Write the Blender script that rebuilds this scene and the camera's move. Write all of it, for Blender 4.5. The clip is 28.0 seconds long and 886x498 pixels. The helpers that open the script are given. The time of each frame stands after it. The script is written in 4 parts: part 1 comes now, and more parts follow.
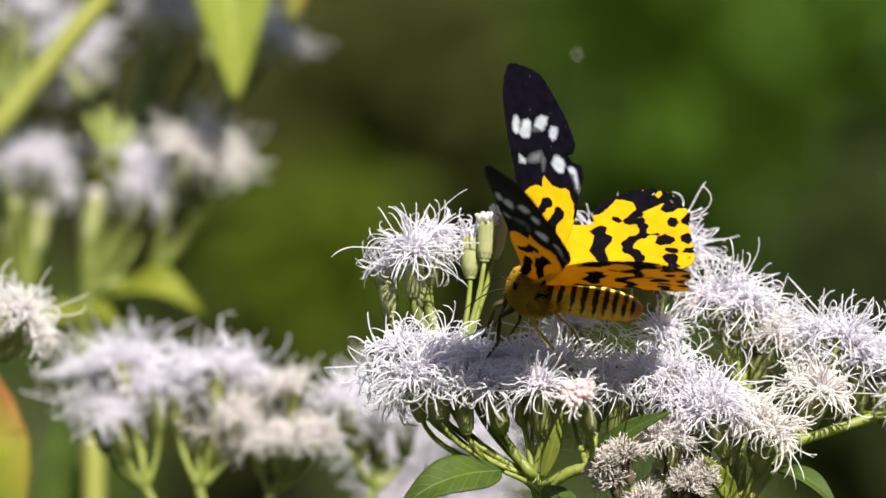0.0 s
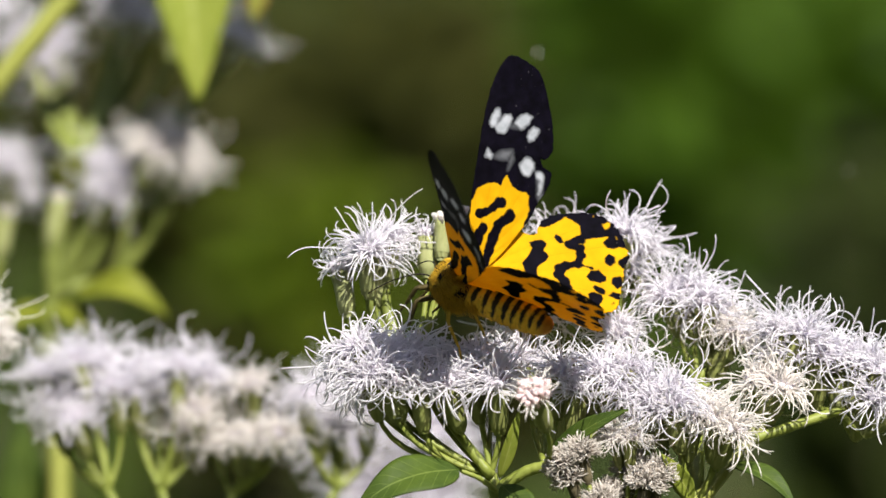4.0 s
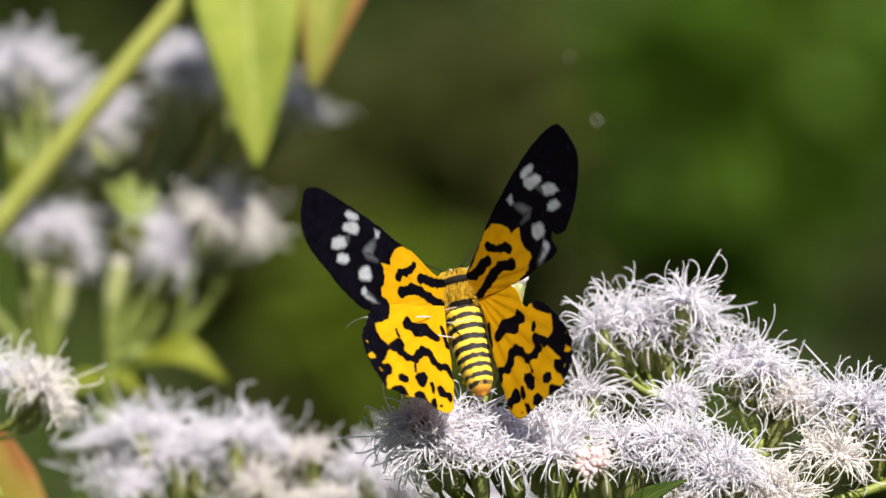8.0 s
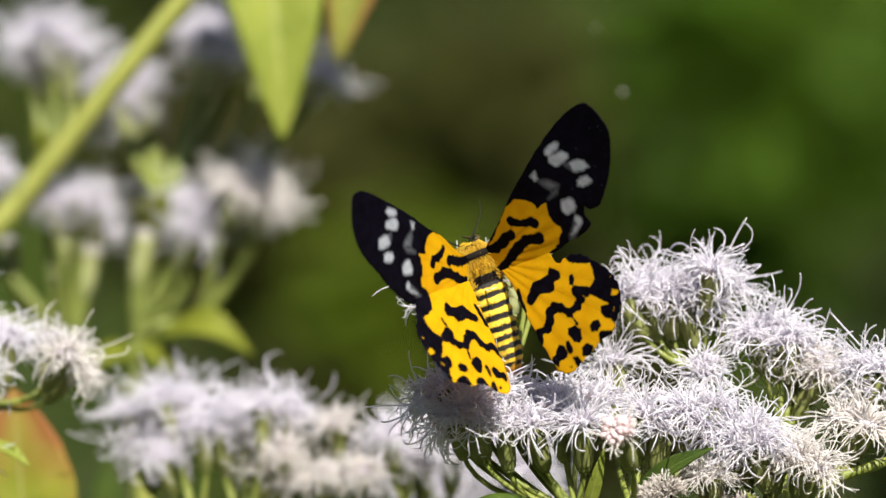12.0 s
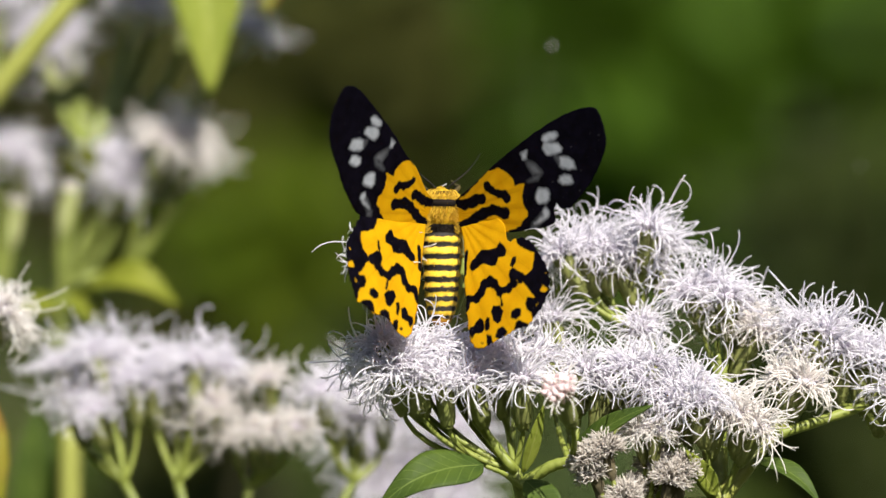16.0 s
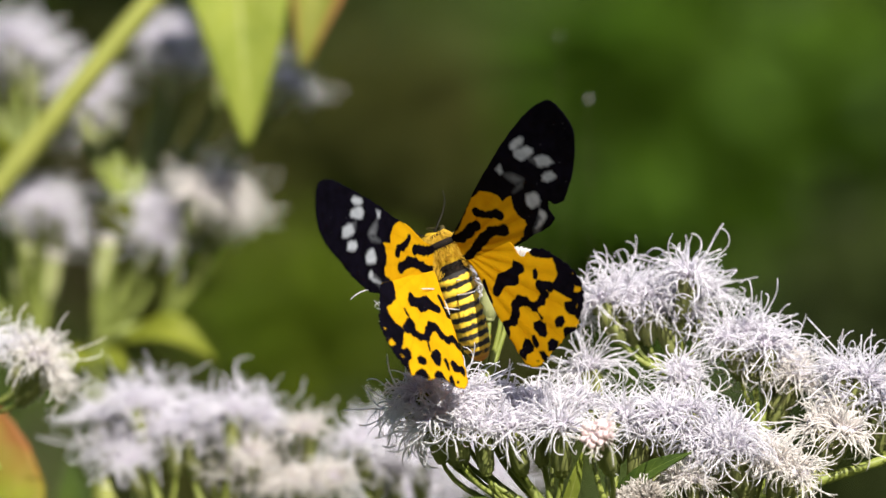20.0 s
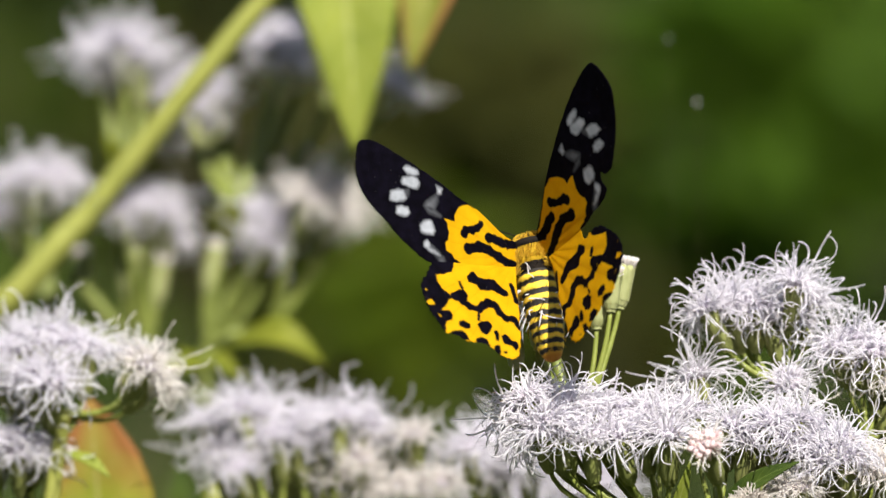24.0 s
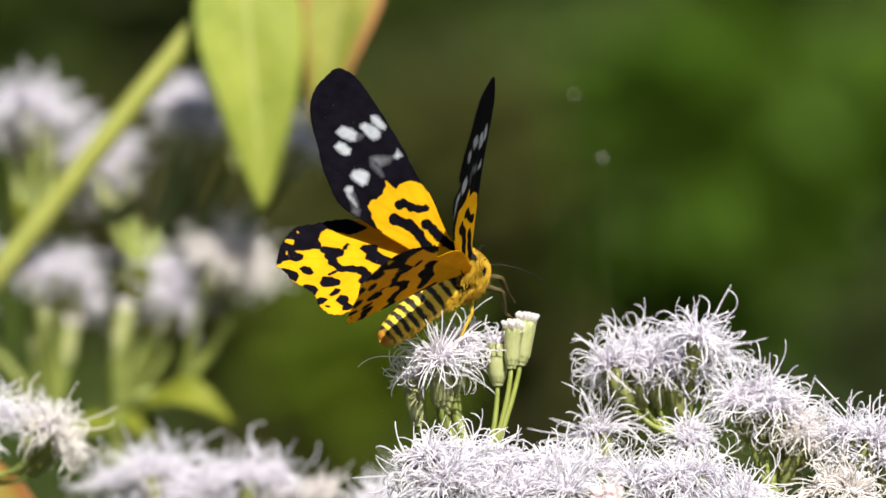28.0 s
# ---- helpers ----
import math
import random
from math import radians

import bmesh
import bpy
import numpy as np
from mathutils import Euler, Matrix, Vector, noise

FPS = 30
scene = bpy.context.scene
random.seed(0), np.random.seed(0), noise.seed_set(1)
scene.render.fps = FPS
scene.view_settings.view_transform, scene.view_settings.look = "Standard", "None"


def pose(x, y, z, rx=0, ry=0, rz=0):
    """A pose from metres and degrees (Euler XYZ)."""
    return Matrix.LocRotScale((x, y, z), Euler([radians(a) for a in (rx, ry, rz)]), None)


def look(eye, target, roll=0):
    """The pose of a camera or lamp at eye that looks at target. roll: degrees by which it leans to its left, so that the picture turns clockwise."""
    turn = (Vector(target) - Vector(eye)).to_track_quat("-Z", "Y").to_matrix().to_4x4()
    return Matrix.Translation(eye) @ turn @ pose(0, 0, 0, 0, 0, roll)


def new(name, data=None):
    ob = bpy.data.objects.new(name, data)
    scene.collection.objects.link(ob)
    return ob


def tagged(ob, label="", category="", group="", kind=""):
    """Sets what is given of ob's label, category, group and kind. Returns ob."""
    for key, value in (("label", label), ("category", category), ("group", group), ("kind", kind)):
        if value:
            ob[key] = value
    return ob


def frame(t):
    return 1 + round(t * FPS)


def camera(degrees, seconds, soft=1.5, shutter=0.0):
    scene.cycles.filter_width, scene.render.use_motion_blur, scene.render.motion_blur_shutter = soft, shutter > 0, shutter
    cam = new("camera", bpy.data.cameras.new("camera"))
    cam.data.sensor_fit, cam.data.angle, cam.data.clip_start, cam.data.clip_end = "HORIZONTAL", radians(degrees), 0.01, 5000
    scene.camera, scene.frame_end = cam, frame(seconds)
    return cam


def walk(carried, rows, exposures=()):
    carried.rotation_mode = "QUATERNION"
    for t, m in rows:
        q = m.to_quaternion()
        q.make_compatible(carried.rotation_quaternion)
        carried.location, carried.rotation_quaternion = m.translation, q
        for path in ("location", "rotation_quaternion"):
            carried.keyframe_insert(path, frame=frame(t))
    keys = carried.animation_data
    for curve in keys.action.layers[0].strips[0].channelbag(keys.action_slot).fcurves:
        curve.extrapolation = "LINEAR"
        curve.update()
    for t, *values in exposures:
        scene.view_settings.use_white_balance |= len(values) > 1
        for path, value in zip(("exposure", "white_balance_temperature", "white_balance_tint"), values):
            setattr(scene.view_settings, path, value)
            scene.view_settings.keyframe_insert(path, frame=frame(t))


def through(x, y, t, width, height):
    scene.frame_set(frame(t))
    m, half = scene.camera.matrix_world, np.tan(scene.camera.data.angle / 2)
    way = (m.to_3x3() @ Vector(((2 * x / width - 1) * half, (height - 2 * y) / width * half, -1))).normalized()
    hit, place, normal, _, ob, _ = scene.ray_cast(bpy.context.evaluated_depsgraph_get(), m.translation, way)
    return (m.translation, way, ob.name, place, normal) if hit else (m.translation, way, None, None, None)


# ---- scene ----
# ---- camera: a hand-held long lens, 1.5 m from the flowers ----
cam = camera(6.0, 28.0, soft=1.5)
cam.data.dof.use_dof = True
cam.data.dof.focus_distance = 1.5
cam.data.dof.aperture_fstop = 13.0
Z0 = 1.2
LENS_Y = -1.5


def aim(cx, cz, yaw, pitch, roll):
    """Camera pose: sideways and upward drift in mm, turn to its left and up in degrees, lean."""
    eye = Vector((cx / 1000, LENS_Y, Z0 + cz / 1000))
    way = Vector((-math.tan(radians(yaw)), 1.0, math.tan(radians(pitch))))
    return look(eye, eye + way, roll)


PATH = [
    (0.0, -1.40, -1.75, 0.2632, 0.4616, 0.364),
    (0.5, 5.80, 1.00, 0.6005, 0.3635, 0.194),
    (1.0, 4.19, 2.22, 0.4750, 0.3036, 0.090),
    (1.5, 2.21, 4.26, 0.4700, 0.2188, 0.160),
    (2.0, 0.10, 4.81, 0.2892, 0.1676, 0.190),
    (2.5, 3.45, 0.97, -0.0299, 0.3135, 0.000),
    (3.0, 11.35, 1.39, 0.3309, 0.3142, -0.209),
    (3.5, 10.78, -2.94, 0.4228, 0.5145, -0.052),
    (5.5, 8.71, 1.73, 0.3244, 0.2650, -0.104),
    (6.0, 10.29, 1.05, 0.4840, 0.4647, 0.172),
    (6.5, 16.59, 0.12, 0.7497, 0.4956, -0.041),
    (7.0, 7.17, 3.13, 0.4939, 0.1985, -0.044),
    (7.5, 9.16, 2.36, 0.4894, 0.3538, -0.188),
    (8.0, 10.88, 2.13, 0.8332, 0.7835, -0.017),
    (8.5, 10.79, -1.62, 1.2641, 0.5771, -0.157),
    (9.0, 5.03, -0.30, 1.0585, 0.6047, -0.006),
    (9.5, 9.89, -2.08, 0.9002, 0.8157, -0.211),
    (10.0, 5.59, -4.39, 0.6807, 0.7804, -0.017),
    (10.5, 10.47, 1.62, 0.9514, 0.4978, -0.333),
    (11.0, 15.09, 0.07, 1.2580, 0.8486, 0.095),
    (11.5, 10.13, -0.19, 0.9981, 0.8422, 0.026),
    (12.0, 10.42, -2.31, 0.9908, 0.7414, -0.091),
    (12.5, 14.61, 0.05, 1.1375, 0.7136, -0.156),
    (14.5, -2.89, 10.98, 0.4613, 0.1978, 0.291),
    (15.0, -14.20, 5.28, -0.2734, 0.1073, 0.234),
    (15.5, -12.88, 3.02, -0.3210, 0.1875, 0.407),
    (16.0, -9.51, 1.64, -0.1777, 0.2946, 0.140),
    (16.5, -11.33, -0.71, -0.2162, 0.3726, 0.232),
    (17.0, -6.26, 2.61, -0.0061, 0.1636, 0.107),
    (17.5, -8.08, 4.90, -0.0569, 0.2938, -0.009),
    (18.0, -13.12, -3.01, -0.0851, 0.6740, 0.108),
    (18.5, -13.72, -4.02, 0.0186, 0.6958, 0.362),
    (19.0, -1.09, -9.42, 0.4924, 0.8582, 0.046),
    (19.5, -13.63, -8.96, -0.1482, 0.9558, 0.180),
    (20.0, -12.74, -7.13, -0.0381, 0.9500, 0.133),
    (20.5, -7.98, -7.56, 0.5099, 1.0650, 0.148),
    (21.0, -13.93, -7.44, 0.2571, 0.9746, 0.304),
    (21.5, -14.70, -2.88, 0.2342, 0.7587, 0.240),
    (23.5, -11.80, 4.49, 0.5828, 0.4954, -0.228),
    (24.0, -10.58, 2.14, 0.7704, 0.6586, 0.047),
    (24.5, -7.78, 6.46, 0.7375, 0.5728, -0.075),
    (25.0, -4.43, 0.99, 0.4385, 0.7348, -0.018),
    (25.5, -3.07, 1.68, 0.6157, 0.7512, -0.333),
    (26.0, 1.14, -1.86, 0.9553, 1.1546, -0.282),
    (26.5, -0.18, -0.18, 0.8565, 1.0066, -0.390),
    (27.0, 0.77, 0.21, 0.7780, 1.0160, -0.289),
    (27.5, -2.19, -4.17, 0.6017, 1.2820, -0.410),
    (28.0, 3.36, 1.64, 0.6171, 1.0660, -0.605),
]
walk(cam, [(t, aim(*row)) for t, *row in PATH], [(0, 1.04), (1.5, 1.1), (3.3, 1.02), (6, 0.95), (21, 0.94), (24.2, 0.9), (25, 0.89), (25.9, 1.14), (27, 1.1), (28, 1.04)])

# ---- daylight ----
SUN_DIR = Vector((0.24, -0.65, 0.72)).normalized()
world = bpy.data.worlds.new("world")
scene.world = world
world.use_nodes = True
wn = world.node_tree.nodes
sky = wn.new("ShaderNodeTexSky")
sky.sky_type = "NISHITA"
sky.sun_disc = False
sky.sun_elevation = math.asin(SUN_DIR.z)
sky.sun_rotation = math.atan2(SUN_DIR.x, SUN_DIR.y)
world.node_tree.links.new(sky.outputs[0], wn["Background"].inputs[0])
wn["Background"].inputs[1].default_value = 0.08
sun_data = bpy.data.lights.new("sun", "SUN")
sun_data.energy = 4.7
sun_data.angle = radians(0.53)
sun_data.color = (1.0, 0.96, 0.87)
sun = new("sun", sun_data)
sun.matrix_world = look(SUN_DIR * 8, (0, 0, 0))
scene.view_settings.exposure = 0.95


# ---- materials ----
class Mat:
    """A small builder for node materials."""

    def __init__(self, name, rough=0.6):
        self.m = bpy.data.materials.new(name)
        self.m.use_nodes = True
        self.t = self.m.node_tree
        self.b = self.t.nodes["Principled BSDF"]
        self.out = self.t.nodes["Material Output"]
        self.b.inputs["Roughness"].default_value = rough

    def node(self, kind, **inputs):
        n = self.t.nodes.new(kind)
        for key, v in inputs.items():
            n.inputs[key].default_value = v
        return n

    def link(self, a, b):
        self.t.links.new(a, b)

    def noise(self, scale, detail=3.0, coords="Object", rough=0.55):
        c = self.t.nodes.new("ShaderNodeTexCoord")
        n = self.node("ShaderNodeTexNoise", Scale=scale, Detail=detail, Roughness=rough)
        self.link(c.outputs[coords], n.inputs["Vector"])
        return n.outputs["Fac"]

    def attr(self, name):
        n = self.t.nodes.new("ShaderNodeAttribute")
        n.attribute_name = name
        return n.outputs["Fac"]

    def ramp(self, fac, stops, smooth=False):
        n = self.t.nodes.new("ShaderNodeValToRGB")
        if smooth:
            n.color_ramp.interpolation = "EASE"
        els = n.color_ramp.elements
        while len(els) < len(stops):
            els.new(0.5)
        for e, (p, c) in zip(els, stops):
            e.position, e.color = p, (*c, 1.0)
        self.link(fac, n.inputs["Fac"])
        return n.outputs["Color"]

    def math(self, op, a, b=0.0, clamp=False):
        n = self.t.nodes.new("ShaderNodeMath")
        n.operation, n.use_clamp = op, clamp
        for i, v in ((0, a), (1, b)):
            if isinstance(v, (int, float)):
                n.inputs[i].default_value = v
            else:
                self.link(v, n.inputs[i])
        return n.outputs[0]

    def mix(self, fac, a, b, how="MIX"):
        n = self.t.nodes.new("ShaderNodeMix")
        n.data_type, n.blend_type = "RGBA", how
        for sock, v in ((n.inputs[0], fac), (n.inputs[6], a), (n.inputs[7], b)):
            if isinstance(v, (int, float)):
                sock.default_value = v
            elif isinstance(v, tuple):
                sock.default_value = (*v, 1.0)
            else:
                self.link(v, sock)
        return n.outputs[2]

    def color(self, c):
        if isinstance(c, tuple):
            self.b.inputs["Base Color"].default_value = (*c, 1.0)
        else:
            self.link(c, self.b.inputs["Base Color"])
        self.base = c
        return self

    def bump(self, height, strength=0.4, distance=0.0002):
        n = self.node("ShaderNodeBump", Strength=strength, Distance=distance)
        self.link(height, n.inputs["Height"])
        self.link(n.outputs[0], self.b.inputs["Normal"])
        return self

    def thin(self, amount, tint=None):
        """Lets light through a thin leaf, wing or petal."""
        tr = self.t.nodes.new("ShaderNodeBsdfTranslucent")
        c = tint if tint else self.base
        if isinstance(c, tuple):
            tr.inputs[0].default_value = (*c, 1.0)
        else:
            self.link(c, tr.inputs[0])
        mx = self.node("ShaderNodeMixShader", Fac=amount)
        self.link(self.b.outputs[0], mx.inputs[1])
        self.link(tr.outputs[0], mx.inputs[2])
        self.link(mx.outputs[0], self.out.inputs["Surface"])
        return self

    def island(self):
        return self.t.nodes.new("ShaderNodeNewGeometry").outputs["Random Per Island"]

    def each(self):
        return self.t.nodes.new("ShaderNodeObjectInfo").outputs["Random"]


def petal_material(name, c1, c2, through=0.25):
    m = Mat(name, 0.7)
    c = m.ramp(m.island(), [(0.0, c1), (0.6, c2), (1.0, c1)])
    c = m.mix(m.math("MULTIPLY", m.each(), 0.25), c, tuple(v * 0.86 for v in c2))
    m.color(c).bump(m.noise(2500), 0.2)
    return m.thin(through).m


def green_material(name, c1, c2, scale=260, rough=0.5, through=0.0, bump=0.35):
    m = Mat(name, rough)
    f = m.math("ADD", m.math("MULTIPLY", m.noise(scale, 5), 0.7), m.math("MULTIPLY", m.island(), 0.3))
    c = m.ramp(f, [(0.25, c1), (0.75, c2)])
    c = m.mix(m.math("MULTIPLY", m.noise(scale * 9, 2), 0.35), c, tuple(v * 0.55 for v in c1))
    m.color(c).bump(m.noise(scale * 6, 4), bump)
    if through:
        m.thin(through)
    return m.m


def leaf_material(name, c1, c2, vein, edge=None, through=0.3, patch=False):
    """Leaf blade with a net of side veins; attributes: along 0..1, across -1..1."""
    m = Mat(name, 0.6)
    along, across = m.attr("along"), m.math("ABSOLUTE", m.attr("across"))
    c = m.ramp(m.noise(130, 6), [(0.3, c1), (0.7, c2)])
    slant = m.math("SUBTRACT", m.math("MULTIPLY", along, 9.0), m.math("MULTIPLY", across, 1.6))
    saw = m.math("ABSOLUTE", m.math("SUBTRACT", m.math("FRACT", slant), 0.5))
    side = m.math("LESS_THAN", saw, 0.035)
    mid = m.math("LESS_THAN", across, 0.035)
    veins = m.math("MAXIMUM", mid, m.math("MULTIPLY", side, 0.5))
    c = m.mix(veins, c, vein)
    if edge:
        reach = m.math("ADD", m.math("MULTIPLY", across, 0.25), along) if patch else across
        e = m.math("ADD", reach, m.math("MULTIPLY", m.noise(70, 4), 0.55))
        c = m.mix(m.math("MULTIPLY", m.math("SUBTRACT", e, 1.0 if patch else 0.9), 3.0, True), c, edge)
    m.b.inputs["Specular IOR Level"].default_value = 0.25
    m.color(c).bump(m.math("ADD", m.math("MULTIPLY", veins, -1.0), m.noise(900, 4)), 0.5, 0.0003)
    return m.thin(through).m


M_THREAD = petal_material("thread_white", (0.92, 0.90, 0.93), (0.89, 0.865, 0.915), 0.6)
M_THREAD_WARM = petal_material("thread_cream", (0.93, 0.895, 0.865), (0.89, 0.85, 0.83), 0.56)
M_FLORET = petal_material("floret_lilac", (0.80, 0.74, 0.85), (0.86, 0.81, 0.86), 0.4)
M_FLORET_PINK = petal_material("floret_pink", (0.84, 0.62, 0.64), (0.88, 0.72, 0.72))
M_BRACT = green_material("bract_green", (0.20, 0.23, 0.05), (0.40, 0.41, 0.15), 420, 0.55, 0.25)
M_BRACT_PALE = green_material("bract_pale", (0.28, 0.31, 0.11), (0.45, 0.46, 0.22), 420, 0.55, 0.12)
M_STALK = green_material("stalk_green", (0.20, 0.25, 0.035), (0.38, 0.42, 0.09), 300, 0.5, 0.3)
M_STALK_LIGHT = green_material("stalk_yellow_green", (0.23, 0.25, 0.045), (0.34, 0.345, 0.08), 200, 0.5)
M_STALK_BACK = green_material("stalk_olive", (0.12, 0.15, 0.025), (0.20, 0.23, 0.045), 200, 0.55)
M_LEAF = leaf_material("leaf_deep_green", (0.035, 0.065, 0.008), (0.075, 0.115, 0.014), (0.14, 0.19, 0.04))
M_LEAF_YOUNG = leaf_material("leaf_yellow_green", (0.22, 0.28, 0.035), (0.34, 0.38, 0.06), (0.42, 0.44, 0.13), None, 0.4)
M_LEAF_BACK = leaf_material("leaf_olive_yellow", (0.15, 0.18, 0.015), (0.23, 0.25, 0.02), (0.27, 0.28, 0.06), None, 0.4)
M_LEAF_RUST = leaf_material("leaf_turning_red", (0.24, 0.28, 0.04), (0.36, 0.36, 0.07), (0.42, 0.40, 0.14), (0.46, 0.21, 0.08), 0.4)
M_LEAF_PATCH = leaf_material("leaf_half_rusty", (0.24, 0.28, 0.025), (0.34, 0.36, 0.04), (0.38, 0.36, 0.10), (0.30, 0.12, 0.03), 0.4, True)
M_DRY = petal_material("dry_tuft", (0.48, 0.42, 0.37), (0.80, 0.75, 0.71), 0.35)
M_DRY_DARK = green_material("dry_bract", (0.06, 0.05, 0.025), (0.15, 0.12, 0.06), 500, 0.8)


# ---- mesh helpers ----
def mesh_of(name, verts, faces, smooth=True):
    me = bpy.data.meshes.new(name)
    me.from_pydata([tuple(v) for v in verts], [], [tuple(f) for f in faces])
    if smooth:
        me.shade_smooth()
    me.update()
    return me


def part(name, me, material, parent, label="", m=None):
    """One mesh object under a thing or under a part; m is its pose in the parent's space."""
    ob = new(name, me)
    if not me.materials:
        me.materials.append(material)
    ob.parent = parent
    if m is not None:
        ob.matrix_basis = m
    if label:
        ob["label"] = label
    return ob


def tube(verts, faces, pts, radii, sides=6, cap=True):
    """Adds a tube along pts to the lists."""
    n0 = len(verts)
    pts = [Vector(p) for p in pts]
    side = None
    for i, p in enumerate(pts):
        d = (pts[min(i + 1, len(pts) - 1)] - pts[max(i - 1, 0)]).normalized()
        ref = side if side is not None else (Vector((0, 1, 0)) if abs(d.y) < 0.9 else Vector((1, 0, 0)))
        u = (ref - d * ref.dot(d)).normalized()
        side = u
        w = d.cross(u)
        r = radii[i] if isinstance(radii, (list, tuple)) else radii
        for k in range(sides):
            a = 2 * math.pi * k / sides
            verts.append(p + u * (r * math.cos(a)) + w * (r * math.sin(a)))
    for i in range(len(pts) - 1):
        for k in range(sides):
            a, b = n0 + i * sides + k, n0 + i * sides + (k + 1) % sides
            faces.append((a, b, b + sides, a + sides))
    if cap:
        faces.append(tuple(n0 + k for k in reversed(range(sides))))
        e = n0 + (len(pts) - 1) * sides
        faces.append(tuple(e + k for k in range(sides)))


def bezier(a, b, c, n):
    a, b, c = Vector(a), Vector(b), Vector(c)
    return [a * (1 - s) ** 2 + b * 2 * s * (1 - s) + c * s * s for s in (i / n for i in range(n + 1))]


def revolve(verts, faces, profile, sides=14):
    """Adds a closed turned body about z; profile rows are (radius, height)."""
    n0 = len(verts)
    for r, h in profile:
        for k in range(sides):
            a = 2 * math.pi * k / sides
            verts.append(Vector((r * math.cos(a), r * math.sin(a), h)))
    for i in range(len(profile) - 1):
        for k in range(sides):
            a, b = n0 + i * sides + k, n0 + i * sides + (k + 1) % sides
            faces.append((a, b, b + sides, a + sides))
    faces.append(tuple(n0 + k for k in reversed(range(sides))))
    e = n0 + (len(profile) - 1) * sides
    faces.append(tuple(e + k for k in range(sides)))


MM = 0.001


def P(x, y, z):
    """A place of the plan: millimetres from the point in focus."""
    return Vector((x * MM, y * MM, Z0 + z * MM))


# ---- flower heads ----
def involucre_mesh(seed, length=9.0, wide=2.1):
    """Slender cup of overlapping green bracts; its rim is at the origin, its foot below."""
    rng = random.Random(seed)
    v, f = [], []
    revolve(v, f, [(0.5 * MM, -length * MM), (1.3 * MM, -(length - 0.9) * MM), (wide * 0.86 * MM, -(length - 2.4) * MM),
                   (wide * 0.9 * MM, -3 * MM), (wide * 0.95 * MM, 0), (wide * 0.3 * MM, 0.4 * MM)], 12)
    for ring, h0 in enumerate((-length + 0.1, -length + 0.8, -length + 1.8, -length + 3.0, -length + 4.0)):
        for k in range(9):
            a = 2 * math.pi * (k + 0.5 * (ring % 2)) / 9 + rng.uniform(-0.14, 0.14)
            tall = (2.0, 3.6, 5.0, 5.0, 4.3)[ring] * rng.uniform(0.88, 1.14)
            r0 = min(wide * 0.88, 1.0 + ring * 0.32)
            flare = rng.uniform(0.0, 0.45) * rng.random()
            n0 = len(v)
            for s, wd in ((0, 0.34), (0.3, 0.52), (0.7, 0.44), (0.92, 0.2), (1.0, 0.03)):
                rr = (r0 - 0.1 + 0.2 * s + flare * s ** 4) * MM
                z = (h0 + tall * s) * MM
                for side in (-1, 0, 1):
                    aa = a + side * wd / r0
                    q = rr + (0.12 * MM if side == 0 else 0)
                    v.append(Vector((q * math.cos(aa), q * math.sin(aa), z)))
            for i in range(4):
                for j in range(2):
                    b = n0 + i * 3 + j
                    f.append((b, b + 1, b + 4, b + 3))
    return mesh_of("involucre", v, f)


def thread_mesh(seed, count=84, reach=7.0, droop=1.0):
    """The long style branches of a head: a dome of soft blunt threads that arch outward, hang and curl, over a dense short core."""
    rng = random.Random(seed)
    v, f = [], []
    core = int(count * 1.1)
    for i in range(count + core):
        short = i >= count
        u = (i - count + 0.5) / core if short else (i + 0.5) / count
        a = i * 2.39996 + rng.gauss(0, 0.4)
        th = math.acos(max(-0.2, 1 - 1.1 * u)) + rng.gauss(0, 0.2)
        out = Vector((math.cos(a), math.sin(a), 0))
        p = Vector((1.9 * math.sin(th) * math.cos(a), 1.9 * math.sin(th) * math.sin(a), 0.3 + 1.1 * math.cos(th)))
        a += rng.gauss(0, 0.5)
        d = Vector((math.cos(a), math.sin(a), 0)) * math.sin(th) + Vector((0, 0, math.cos(th)))
        over = Vector((0, 0, 1)).cross(out)
        lean = Vector((rng.gauss(0, 1), rng.gauss(0, 1), rng.gauss(0, 1)))
        lean = (lean - d * lean.dot(d)).normalized()
        n = 4 if short else 11
        length = rng.uniform(1.6, 3.4) if short else reach * rng.uniform(0.5, 1.05) * (1.1 if th > 0.8 else 0.85)
        stray = not short and rng.random() < 0.14
        hang = 0.2 if short else rng.uniform(-0.5, 0.5) if stray else droop * rng.uniform(0.3, 2.6) * min(1.0, 0.3 + math.sin(th))
        curl = rng.gauss(0, 0.5 if short else 1.1)
        hook = 0.0 if short or rng.random() < 0.4 else rng.choice((-1, 1)) * rng.uniform(0.6, 2.4)
        if stray:
            length *= 1.3
        pts = [p.copy()]
        for j in range(n):
            k = (j + 0.5) / n
            d = Matrix.Rotation(hang / n * (0.5 + 1.0 * k), 3, over) @ Matrix.Rotation(curl / n * (0.3 + 1.4 * k), 3, lean) @ d
            if hook and k > 0.6:
                d = Matrix.Rotation(hook / (n * 0.4), 3, lean) @ d
            d.normalize()
            p = p + d * (length / n)
            pts.append(p.copy())
        w = rng.uniform(0.09, 0.13)
        radii = [w * (0.7 + 0.4 * math.sin(math.pi * min(1.0, 0.1 + 0.7 * j / n))) * MM for j in range(n)] + [w * 0.6 * MM]
        tube(v, f, [q * MM for q in pts], radii, 4)
    return mesh_of("style_tuft", v, f)


